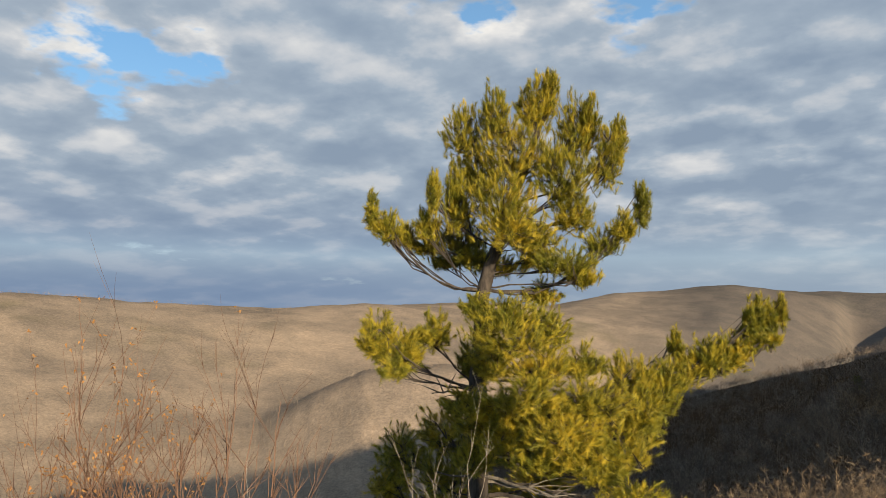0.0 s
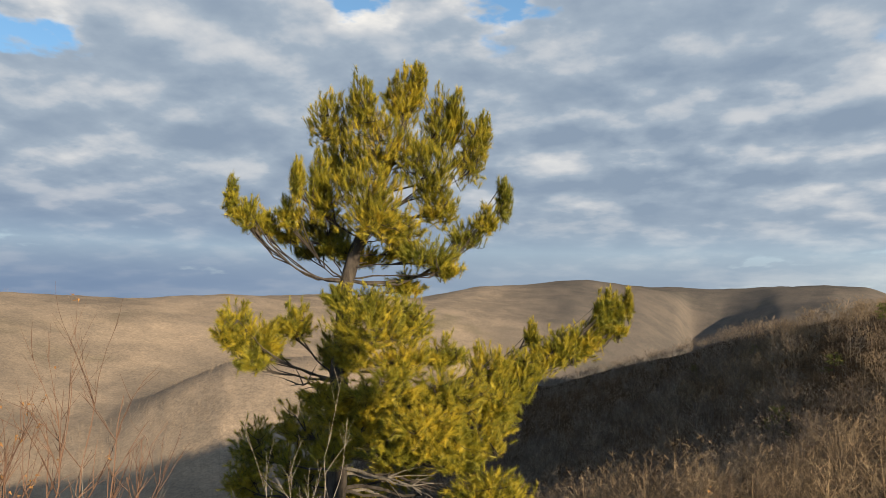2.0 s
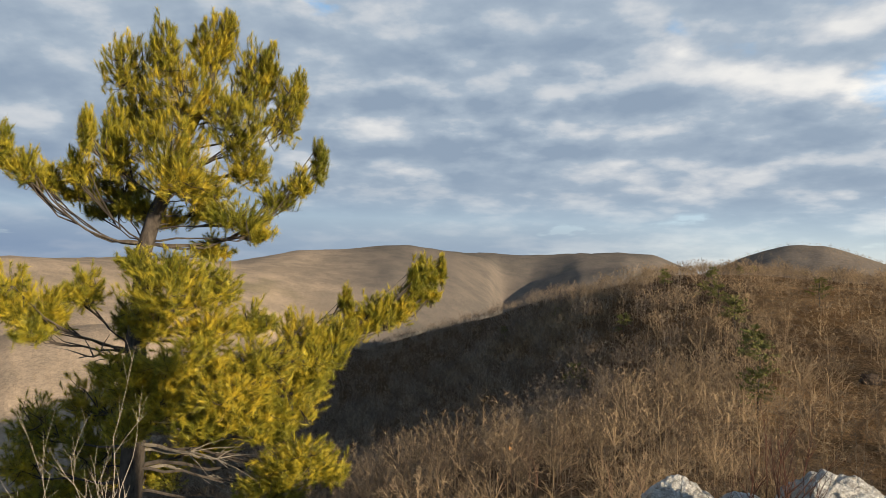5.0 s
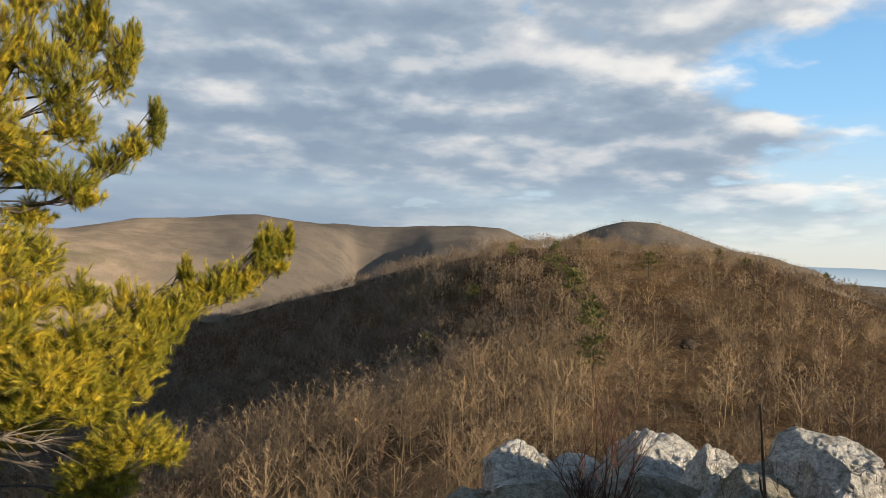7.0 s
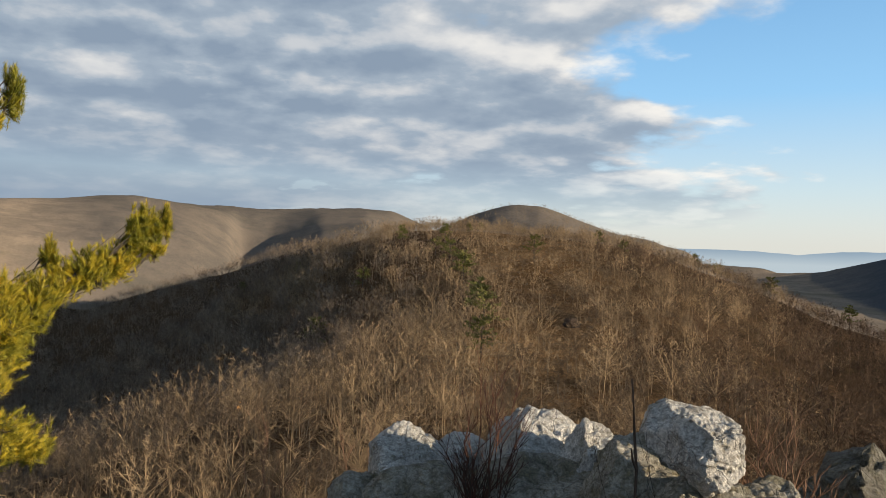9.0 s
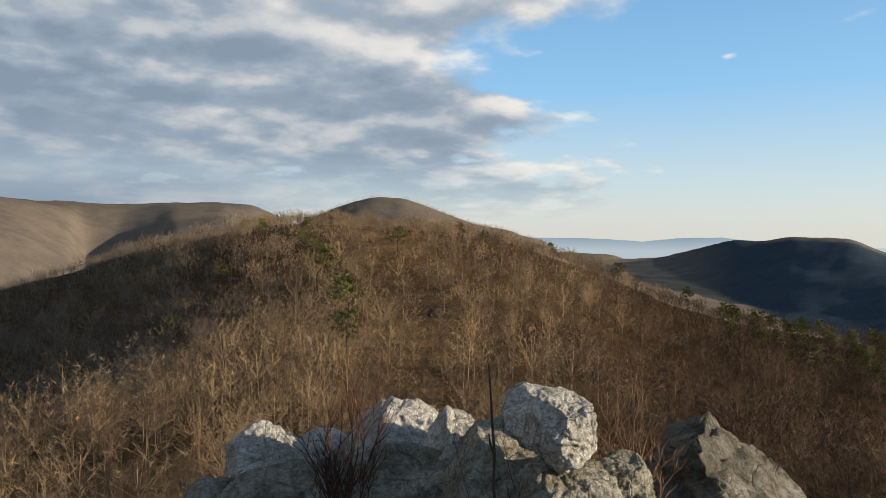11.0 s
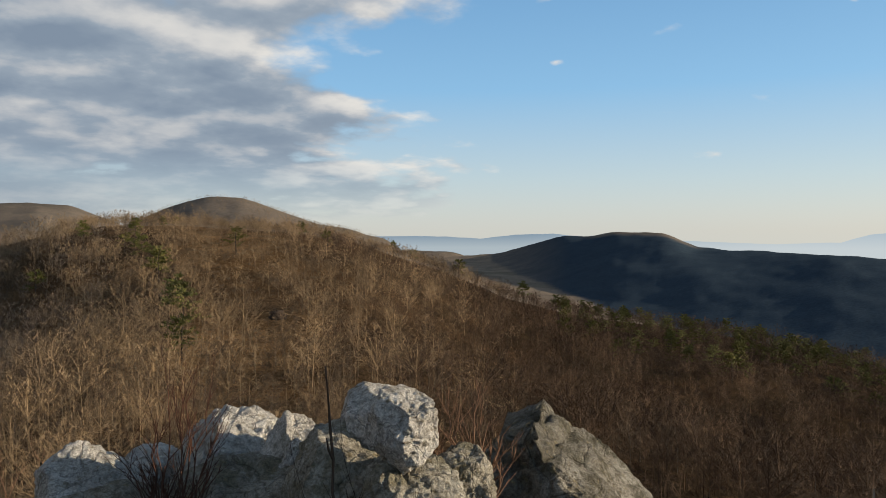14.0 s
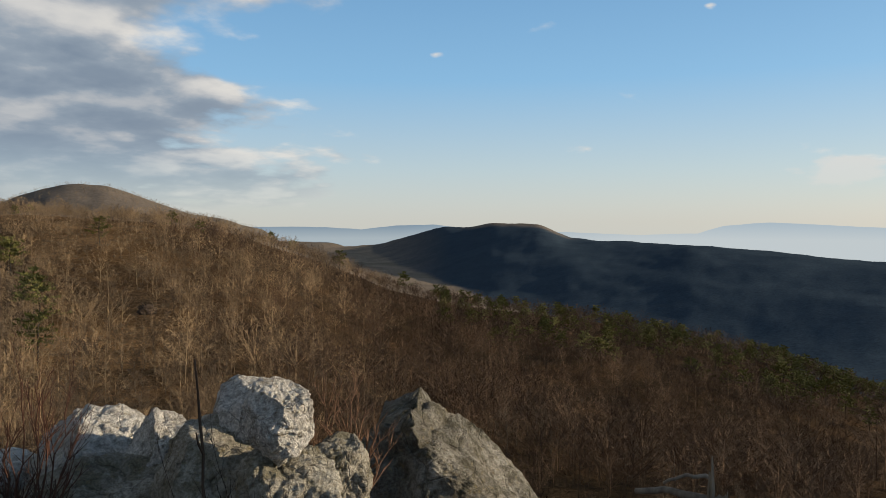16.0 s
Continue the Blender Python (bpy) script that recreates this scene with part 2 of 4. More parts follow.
def island_tone(a, b, apart=0.0):
    """A tone for every twig; apart: how far whole plants differ from one another."""
    def build(net, shader, out):
        tone = net.add("ShaderNodeNewGeometry").outputs["Random Per Island"]
        col = net.mix(tone, (*a, 1), (*b, 1))
        if apart:
            plant = net.add("ShaderNodeAttribute", attribute_name="plant").outputs["Fac"]
            col = net.mix(1.0, col, net.mix(plant, (1 - apart, 1 - apart, 1 - 0.9 * apart, 1), (1 + apart, 1 + 0.97 * apart, 1 + 0.9 * apart, 1)), "MULTIPLY")
        net.put(col, shader.inputs["Base Color"])
    return build


M_GROUND = material("land_cover", land_cover, 1.0, 0.0)
M_STONE = material("white_quartzite", stone_of([(0.45, 0.418, 0.375), (0.65, 0.615, 0.565), (0.82, 0.79, 0.745)], (0.26, 0.225, 0.15), 0.56), 0.75, 0.3)
M_LICHEN_STONE = material("lichened_quartzite", stone_of([(0.26, 0.236, 0.19), (0.40, 0.368, 0.305), (0.57, 0.53, 0.45)], (0.21, 0.19, 0.125), 0.48), 0.85, 0.2)
M_DARK_STONE = material("dark_lichened_quartzite", stone_of([(0.155, 0.141, 0.115), (0.25, 0.23, 0.19), (0.42, 0.39, 0.335)], (0.095, 0.084, 0.052), 0.47), 0.85, 0.2)
M_PINE_BARK = material("pine_bark", bark_of((0.032, 0.026, 0.021), (0.12, 0.098, 0.08)))
M_NEEDLE = material("pine_needle", needle_build, 0.5, 0.35)
M_GREY_BARK = material("grey_bark", bark_of((0.09, 0.072, 0.055), (0.25, 0.205, 0.155)))
M_SNAG = material("weathered_wood", bark_of((0.10, 0.083, 0.066), (0.27, 0.235, 0.19)))
M_FOREST = material("bare_wood", island_tone((0.192, 0.135, 0.079), (0.286, 0.200, 0.118), 0.5))
M_EVERGREEN = material("evergreen", island_tone((0.075, 0.078, 0.024), (0.19, 0.175, 0.05)))

# ---- mesh helpers ----


class Shape:
    """Vertices and faces gathered for one mesh."""

    def __init__(self):
        self.v, self.f = [], []

    def tube(self, path, radii, sides=5, cap=False):
        start = len(self.v)
        n = len(path)
        for i, (point, r) in enumerate(zip(path, radii)):
            ahead = (path[min(i + 1, n - 1)] - path[max(i - 1, 0)]).normalized()
            side = ahead.orthogonal().normalized() if i == 0 else (side - ahead * side.dot(ahead)).normalized()
            up = ahead.cross(side)
            for k in range(sides):
                a = 2 * math.pi * k / sides
                self.v.append(point + (side * math.cos(a) + up * math.sin(a)) * r)
        for i in range(n - 1):
            for k in range(sides):
                a, b = start + i * sides + k, start + i * sides + (k + 1) % sides
                self.f.append((a, b, b + sides, a + sides))
        if cap:
            self.f.append(tuple(start + k for k in range(sides))[::-1])
            self.f.append(tuple(start + (n - 1) * sides + k for k in range(sides)))

    def blade(self, a, b, width, side):
        k = len(self.v)
        s = side * width * 0.5
        self.v += [a - s, a + s, b]
        self.f.append((k, k + 1, k + 2))

    def mesh(self, name, mat, smooth=False):
        me = bpy.data.meshes.new(name)
        me.from_pydata([tuple(v) for v in self.v], [], self.f)
        me.materials.append(mat)
        if smooth:
            me.shade_smooth()
        return me


def part(name, mesh, parent, label=""):
    ob = new(name, mesh)
    ob.parent = parent
    if label:
        tagged(ob, label=label)
    return ob


def curve(a, b, sag, n, wobble, rng):
    """Points from a to b, bent by sag, with a little wobble."""
    out = []
    for i in range(n + 1):
        t = i / n
        q = a.lerp(b, t) + sag * (4 * t * (1 - t))
        if 0 < i < n:
            q += Vector((rng.uniform(-1, 1), rng.uniform(-1, 1), rng.uniform(-1, 1))) * wobble
        out.append(q)
    return out


# ---- the land: our summit, the spur ahead with its knob, valleys and far ridges ----
EYE_Z = 1.6


def table(az, knots, values):
    return np.interp(az, knots, values)


def crest(az, knots, angles, dist):
    return EYE_Z + dist * np.tan(np.radians(np.interp(az, knots, angles)))


def soft_noise(x, y, scale, seed):
    """Smooth value noise in -1..1 on numpy arrays."""
    u, v = np.asarray(x) / scale, np.asarray(y) / scale
    iu, iv = np.floor(u), np.floor(v)
    fu, fv = u - iu, v - iv
    fu, fv = fu * fu * (3 - 2 * fu), fv * fv * (3 - 2 * fv)

    def cell(a, b):
        h = np.sin(a * 127.1 + b * 311.7 + seed * 74.7) * 43758.5453
        return (h - np.floor(h)) * 2 - 1
    return (cell(iu, iv) * (1 - fu) + cell(iu + 1, iv) * fu) * (1 - fv) + (cell(iu, iv + 1) * (1 - fu) + cell(iu + 1, iv + 1) * fu) * fv


AZ = np.concatenate([np.arange(-180, -72, 2.0), np.arange(-72, 82, 0.25), np.arange(82, 181, 2.0)])
RAD = np.concatenate([[0.0], np.geomspace(0.8, 60, 70), np.geomspace(62, 1300, 130), np.geomspace(1320, 4950, 60)])


def land_heights(az):
    az = np.asarray(az, float)
    k = [-180, -120, -80, -60, -45, -30, -15, -8, 0, 8, 15, 22, 28, 34, 40, 48, 58, 68, 78, 100, 140, 180]
    z14 = table(az, k, [0, -4, -5, -5, -5.5, -5.5, -5.5, -5.5, -5.5, -5.5, -5.5, -5.5, -5.5, -5.5, -5.5, -5.5, -5, -5, -5, -4, -2, 0])
    z52 = table(az, [-180, -6, 4, 50, 58, 180], [-1.2, -1.2, -0.4, -0.4, -1.2, -1.2])
    z40 = table(az, k, [-1, -13, -16, -16, -16, -16, -16, -15.5, -15, -14.5, -14, -14, -14, -14.5, -15, -15, -15, -15, -15, -12, -6, -1])
    dc = table(az, k, [300, 300, 300, 350, 400, 500, 850, 780, 600, 450, 400, 400, 390, 370, 350, 335, 335, 335, 320, 300, 300, 300])
    z85 = table(az, k, [-2, -25, -30, -31, -31, -30, -25, -22, -19.5, -18, -17, -17, -17, -17.5, -19, -20.5, -22, -22, -22, -20, -10, -2])
    zb = table(az, k, [-3, -50, -60, -66, -72, -76, -74, -58, -34, -21, -18, -18, -18, -21, -26, -30, -34, -38, -40, -35, -15, -3])
    zc = table(az, k, [-2, -105, -118, -122, -120, -112, -92, -54, -16, 2, 3, 1, -3.5, -14.5, -29.5, -39, -46, -57, -70, -68, -25, -2])
    df = table(az, [-180, -70, -45, -25, -10, 8, 34, 40, 45, 50, 55, 64, 76, 90, 140, 180], [2500, 1800, 1900, 2500, 3300, 4000, 4600, 4300, 3400, 3050, 2700, 2000, 1650, 1500, 2500, 2500])
    zf = crest(az, [-180, -64, -56, -47, -43, -39, -32, -24, -20, -15, -11, -7, -3.6, -1.3, 1, 5, 8.2, 9.7, 12, 30, 36, 39.7, 42.4, 45, 47, 49, 52.7, 54.9, 58.3, 63.7, 70, 76, 90, 140, 180],
               [-2, 1.0, 0.58, 0.41, 0.6, 0.96, 0.95, 0.81, 1.5, 2.07, 2.32, 1.95, 1.8, 1.78, 1.82, 2.06, 1.93, 1.34, 0.3, -1.5, -2.0, -1.8, -1.1, -0.37, -0.46, -0.09, -0.22, -1.27, -1.56, -1.8, -2.35, -2.98, -3, -3, -2], df)
    d2 = table(az, [-180, -60, -30, -15, -8, 4, 11, 31, 36, 42, 80, 180], [600, 620, 700, 1080, 1100, 1100, 1100, 1100, 900, 620, 560, 600])
    d2 = np.maximum(d2, dc + 120)
    dg = np.minimum(1.6 * dc, 0.5 * (dc + d2))
    zg = table(az, [-180, -80, -45, -30, -15, -8, 0, 8, 14, 24, 28, 34, 40, 48, 60, 80, 140, 180], [-10, -165, -160, -160, -130, -90, -45, -8, -2, -3, -14, -45, -75, -90, -95, -105, -60, -10])
    z2 = table(az, [-180, -80, -45, -30, -15, -5, 4, 11, 14.3, 16, 17.5, 20, 22.3, 25, 28, 31, 34, 38, 80, 140, 180], [-60, -185, -185, -190, -200, -190, -90, 5, 33, 43, 50, 50, 38, 17, 4, -16, -60, -130, -145, -100, -60])
    # the foot of the slope beyond the valley, and a shoulder on the way up
    dv = np.maximum(table(az, [-180, -60, -45, -30, -15, 0, 20, 34, 38, 41.5, 45, 48.7, 55, 64, 76, 90, 180], [900, 760, 800, 950, 1500, 1900, 2000, 3000, 3300, 2510, 1800, 1360, 1150, 950, 800, 750, 900]), d2 + 60)
    zv = table(az, [-180, -60, -30, -15, -5, 10, 20, 30, 40, 60, 90, 180], [-150, -195, -200, -200, -190, -160, -120, -148, -150, -150, -150, -150])
    dv2 = 0.55 * dv + 0.45 * df
    zv2 = table(az, [-180, -64, -52, -47, -43, -39, -34, -28, -20, -12, -7, -4.2, -3.6, -1, 2.5, 6, 10, 20, 30, 38, 44, 50, 60, 76, 90, 180], [-150, -70, -105, -122, -112, -90, -70, -60, -40, 10, -10, -60, -130, -100, 15, 40, 0, -120, -150, -150, -100, -85, -100, -115, -130, -150])
    ze = table(az, [-180, -60, 10, 20, 36, 42, 110, 180], [-60, -100, -60, -80, -140, -280, -280, -60])
    z0 = 0 * az
    rr = [z0, z0 + 2.6, z0 + 5.2, z0 + 8, z0 + 14, z0 + 40, z0 + 85, 0.35 * dc, dc, dg, d2, dv, dv2, df, z0 + 4960]
    zz = [z0, z0 - 0.05, z52, z0 - 2.6, z14, z40, z85, zb, zc, zg, z2, zv, zv2, zf, ze]
    return np.array(rr), np.array(zz)


def land_grid():
    rr, zz = land_heights(AZ)
    grid = np.zeros((len(AZ), len(RAD)))
    for i in range(len(AZ)):
        r, z = rr[:, i], zz[:, i]
        s = np.log(r + 8.0)
        # monotone cubic through the knots of this bearing
        h, m = np.diff(s), np.diff(z) / np.diff(s)
        d = np.zeros(len(s))
        same = m[:-1] * m[1:] > 0
        d[1:-1] = np.where(same, 2 * m[:-1] * m[1:] / np.where(same, m[:-1] + m[1:], 1), 0)
        d[0], d[-1] = m[0], m[-1]
        q = np.log(RAD + 8.0)
        j = np.clip(np.searchsorted(s, q) - 1, 0, len(h) - 1)
        t = (q - s[j]) / h[j]
        grid[i] = (2 * t**3 - 3 * t**2 + 1) * z[j] + (t**3 - 2 * t**2 + t) * h[j] * d[j] + (-2 * t**3 + 3 * t**2) * z[j + 1] + (t**3 - t**2) * h[j] * d[j + 1]
    # round the facets between bearings
    for _ in range(3):
        grid[1:-1] = 0.25 * grid[:-2] + 0.5 * grid[1:-1] + 0.25 * grid[2:]
    a = np.radians(AZ)[:, None]
    x, y = np.sin(a) * RAD[None], np.cos(a) * RAD[None]
    far = np.clip((RAD[None] - 300) / 900, 0, 1)
    near = np.clip((RAD[None] - 10) / 60, 0, 1)
    grid += near * (1.6 * soft_noise(x, y, 35, 1) + 0.6 * soft_noise(x, y, 12, 2)) + near * 2.5 * soft_noise(x, y, 90, 3)
    calm = np.where((AZ > 37) & (AZ < 120), 0.3, 1.0)[:, None]
    grid += far * calm * (9 * soft_noise(x, y, 330, 4) + 5 * soft_noise(x, y, 140, 5))
    # a wooded foothill across the valley, under the long ridge
    hill = EYE_Z + 980 * np.tan(np.radians(np.interp(AZ, [-62, -55, -47, -43, -39, -33, -26, -20], [-11, -11, -9.2, -6.5, -4.6, -4.0, -3.9, -4.6])))
    mid = np.array([np.interp(980, RAD, row) for row in grid])
    lift = np.clip(hill - mid, 0, None) * np.clip((AZ + 62) / 10, 0, 1) * np.clip((-14 - AZ) / 8, 0, 1)
    grid += lift[:, None] * np.exp(-((RAD[None] - 980) / np.where(RAD[None] < 980, 210, 150)) ** 2)
    # a spike of ground added out of view, to shade the pine's lower side
    off = (x - 8.13) ** 2 + (y + 2.27) ** 2
    grid += (4.45 - grid[np.unravel_index(np.argmin(off), grid.shape)]) * np.exp(-((off / 0.72**2) ** 2))
    grid[0] = grid[-1] = 0.5 * (grid[0] + grid[-1])
    grid[:, 0] = 0
    return x, y, grid


LAND_X, LAND_Y, LAND_Z = land_grid()


def ground_z(x, y):
    """Height of the land under points of the plan."""
    az, r = np.degrees(np.arctan2(x, y)), np.hypot(x, y)
    i = np.clip(np.searchsorted(AZ, az) - 1, 0, len(AZ) - 2)
    j = np.clip(np.searchsorted(RAD, r) - 1, 0, len(RAD) - 2)
    u, v = np.clip((az - AZ[i]) / (AZ[i + 1] - AZ[i]), 0, 1), np.clip((r - RAD[j]) / (RAD[j + 1] - RAD[j]), 0, 1)
    z = LAND_Z
    return (z[i, j] * (1 - u) + z[i + 1, j] * u) * (1 - v) + (z[i, j + 1] * (1 - u) + z[i + 1, j + 1] * u) * v


def on_slope(az, el):
    """Bearing and distance at which the slope ahead shows at a height angle."""
    r = np.arange(40.0, 420.0, 2.0)
    a = radians(az)
    up = np.degrees(np.arctan2(ground_z(np.sin(a) * r, np.cos(a) * r) - EYE_Z, r))
    return az, float(r[min(int(np.argmax(up >= el)) if (up >= el).any() else int(np.argmax(up)), len(r) - 1)])


def build_land():
    na, nr = len(AZ) - 1, len(RAD)
    verts = np.stack([LAND_X[:na], LAND_Y[:na], LAND_Z[:na]], -1).reshape(-1, 3)
    i, j = np.meshgrid(np.arange(na), np.arange(nr - 1), indexing="ij")
    n = (i + 1) % na
    faces = np.stack([i * nr + j, i * nr + j + 1, n * nr + j + 1, n * nr + j], -1).reshape(-1, 4)
    me = bpy.data.meshes.new("ground")
    me.from_pydata(verts.tolist(), [], faces.tolist())
    me.materials.append(M_GROUND)
    a, r = np.repeat(AZ[:na], nr), np.tile(RAD, na)
    x, y = verts[:, 0], verts[:, 1]
    wild = soft_noise(x, y, 60, 9) + 0.5 * soft_noise(x, y, 23, 10)

    def step(v, lo, hi):
        t = np.clip((v - lo) / (hi - lo), 0, 1)
        return t * t * (3 - 2 * t)

    dc, df = land_heights(a)[0][[8, 13]]
    # extent of the right-hand ridge whose shade and haze are painted
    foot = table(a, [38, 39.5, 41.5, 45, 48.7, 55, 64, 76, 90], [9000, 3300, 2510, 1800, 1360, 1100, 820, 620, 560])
    shaded_ridge = np.where((a > 37) & (a < 150), step(r, foot * 0.96, foot * 1.04) * (0.55 + 0.45 * step(a, 40, 46)), 0)
    beyond = np.where(a < 8, dc * 1.25, np.where(a < 34, 700, 480))
    woods = np.maximum(step(r, beyond * 0.9, beyond * 1.15), shaded_ridge)
    heath = np.where((a > 10) & (a < 150), step(a + 9 * wild, 20, 42) * step(r, 10, 30), 0) * 0.95
    dry = np.exp(-0.5 * ((a + 4 * wild - 18) / 7.5) ** 2) * step(r, 50, 110) * (1 - step(r, 330, 460)) * np.clip(0.6 + 0.5 * wild, 0, 1)
    dry = np.maximum(dry, 0.15 * (1 - step(r, 45, 95)) * step(r, 8, 14) * step(a, -45, -35) * (1 - step(a + 4 * wild, 22, 32)))
    # weaker along the knob's crest, painting its sunlit top
    shaded_ridge = shaded_ridge * (1 - 0.7 * step(r, df * 0.90, df * 0.95) * step(a, 46, 48) * (1 - step(a, 53, 56)))
    grey_haze = step(a, -22, -12) * (1 - 0.45 * step(a, 33, 37))
    for name, value in (("shaded_ridge", shaded_ridge), ("woods", woods), ("heath", heath), ("dry", dry), ("grey_haze", grey_haze)):
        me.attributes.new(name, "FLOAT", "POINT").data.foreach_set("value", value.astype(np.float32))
    me.shade_smooth()
    tagged(new("ground", me), "brown leaf-littered mountain slopes, valleys and far wooded ridges", "terrain", kind="structure")


build_land()


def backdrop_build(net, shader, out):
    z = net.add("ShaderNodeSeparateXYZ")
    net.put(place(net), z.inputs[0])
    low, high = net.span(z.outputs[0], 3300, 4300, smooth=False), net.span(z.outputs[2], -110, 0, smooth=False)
    # haze painted into the hills' own glow, paler low down and rightwards
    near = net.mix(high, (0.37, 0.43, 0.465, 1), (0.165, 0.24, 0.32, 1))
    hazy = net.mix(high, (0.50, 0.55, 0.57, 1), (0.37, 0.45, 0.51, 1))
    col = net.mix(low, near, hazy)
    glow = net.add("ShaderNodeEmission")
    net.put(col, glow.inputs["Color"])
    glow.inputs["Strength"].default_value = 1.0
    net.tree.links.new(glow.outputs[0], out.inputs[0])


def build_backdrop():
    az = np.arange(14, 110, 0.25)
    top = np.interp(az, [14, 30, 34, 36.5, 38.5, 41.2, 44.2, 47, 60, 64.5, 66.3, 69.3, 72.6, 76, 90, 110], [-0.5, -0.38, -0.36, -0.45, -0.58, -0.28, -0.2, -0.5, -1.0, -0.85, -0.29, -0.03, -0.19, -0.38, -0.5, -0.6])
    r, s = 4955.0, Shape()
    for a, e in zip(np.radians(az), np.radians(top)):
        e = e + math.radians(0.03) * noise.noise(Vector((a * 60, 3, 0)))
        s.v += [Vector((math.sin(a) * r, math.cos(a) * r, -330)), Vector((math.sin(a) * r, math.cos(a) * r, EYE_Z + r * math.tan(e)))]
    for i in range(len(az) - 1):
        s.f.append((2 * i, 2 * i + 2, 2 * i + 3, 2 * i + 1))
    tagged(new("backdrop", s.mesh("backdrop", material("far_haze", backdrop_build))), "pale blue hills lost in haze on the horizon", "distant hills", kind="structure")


build_backdrop()

# ---- the pine on the slope below the summit ----
PINE_AZ, PINE_D = -29.8, 7.6
PINE_E1 = Vector((math.cos(radians(PINE_AZ)), -math.sin(radians(PINE_AZ)), 0))
PINE_E2 = Vector((math.sin(radians(PINE_AZ)), math.cos(radians(PINE_AZ)), 0))


def build_pine():
    rng = random.Random(5)
    foot = PINE_E2 * PINE_D
    base_z = float(ground_z(foot.x, foot.y)) - 0.2
    root = new("pine_tree")
    root.location = (foot.x, foot.y, base_z)
    tagged(root, "windswept yellow-green pine with upswept boughs on the rocky slope", "tree")

    def at(u, d, z):
        """Across, away, and height above the eye's level, from the tree's foot."""
        return PINE_E1 * u + PINE_E2 * d + Vector((0, 0, z + EYE_Z - base_z))

    stem = [at(-0.27, 0, base_z - EYE_Z), at(-0.28, 0, -1.6), at(-0.27, 0, -0.7), at(-0.24, 0.05, 0.2), at(-0.02, 0, 1.0), at(0.28, 0.05, 1.8), at(0.52, 0.05, 2.4)]
    fine = []
    for i in range(len(stem) - 1):
        for k in range(4):
            fine.append(stem[i].lerp(stem[i + 1], k / 4) + Vector((rng.uniform(-1, 1), rng.uniform(-1, 1), 0)) * 0.015)
    fine.append(stem[-1])
    s = Shape()
    s.tube(fine, [0.115 * (1 - i / len(fine)) ** 0.8 + 0.012 for i in range(len(fine))], 10, True)
    part("trunk", s.mesh("pine_trunk", M_PINE_BARK, True), root, "grey-brown scaly pine trunk")

    def trunk_at(z):
        zz = z + EYE_Z - base_z
        for a, b in zip(fine, fine[1:]):
            if a.z <= zz <= b.z:
                return a.lerp(b, (zz - a.z) / max(b.z - a.z, 1e-6))
        return fine[-1] if zz > fine[-1].z else fine[0]

    def shoot(s, p, way, ln):
        """A brush of needles round the end of a twig."""
        side0 = way.orthogonal().normalized()
        up0 = way.cross(side0)
        for k in range(50):
            t = ((k + rng.random()) / 50) ** 0.8
            a = 2 * math.pi * (k * 0.618 + rng.uniform(0, 0.15))
            lean = 0.40 + 0.85 * (1 - t) + rng.uniform(-0.2, 0.25)
            out = side0 * math.cos(a) + up0 * math.sin(a)
            b = p + way * (ln * t)
            tip = b + (way * math.cos(lean) + out * math.sin(lean)) * rng.uniform(0.042, 0.075)
            s.blade(b, tip, 0.0048, (out.cross(way) + out * 0.3).normalized())

    def lobe(u, d, z, wide, high, z_root, upright=0.9, dense=1.0, sag=0.12, thick=1.0):
        """A limb from the trunk at z_root to a rounded clump of upswept shoots, wide and high in half-sizes."""
        a, c = trunk_at(z_root), at(u, d, z)
        low = c - Vector((0, 0, 0.55 * high))
        span = (low - a).length
        path = curve(a, low, Vector((0, 0, -sag * span)), 8, 0.018 * span, rng)
        wood = Shape()
        r0 = (0.008 + 0.008 * span) * thick
        wood.tube(path, [r0 * (1 - i / 9.5) for i in range(9)], 6)
        deep = 0.5 * (wide + high) * 0.9
        forks = []
        for i in range(7):
            a2 = rng.uniform(0, 2 * math.pi)
            q = c + PINE_E1 * math.cos(a2) * wide * 0.5 + PINE_E2 * math.sin(a2) * deep * 0.5 + Vector((0, 0, rng.uniform(-0.3, 0.55) * high))
            p = path[rng.randint(4, 8)]
            mid = p.lerp(q, 0.5) - Vector((0, 0, 0.05 * span))
            wood.tube([p, mid, q], [0.010, 0.007, 0.004], 4)
            forks += [mid.lerp(q, 0.3), mid.lerp(q, 0.65), q]
        leaf = Shape()
        n = int(dense * (75 + 1350 * (wide * high + wide * deep + deep * high) / 3 * 1.45))
        for i in range(n):
            v = Vector((rng.gauss(0, 1), rng.gauss(0, 1), rng.gauss(0, 1))).normalized()
            f = rng.uniform(0.25, 1.0) ** 0.7
            ragged = 1 + 0.42 * noise.noise(v * 2.6 + c * 3)
            off = PINE_E1 * v.x * wide + PINE_E2 * v.y * deep + Vector((0, 0, v.z * high))
            tip = c + off * f * ragged
            way = (off.normalized() * 0.7 + Vector((0, 0, upright)) + Vector((rng.gauss(0, 0.36), rng.gauss(0, 0.36), rng.gauss(0, 0.3)))).normalized()
            ln = rng.uniform(0.06, 0.13)
            if v.z > 0.5 and rng.random() < 0.35:
                tip += Vector((0, 0, rng.uniform(0.03, 0.10)))
            base = tip - way * ln
            hub = min(forks, key=lambda q: (q - base).length_squared)
            if i % 4 == 0:
                wood.tube([hub, hub.lerp(base, 0.55) - Vector((0, 0, 0.02)), base], [0.005, 0.004, 0.0025], 3)
            shoot(leaf, base, way, ln)
        limb = part("bough", wood.mesh("bough", M_PINE_BARK), root)
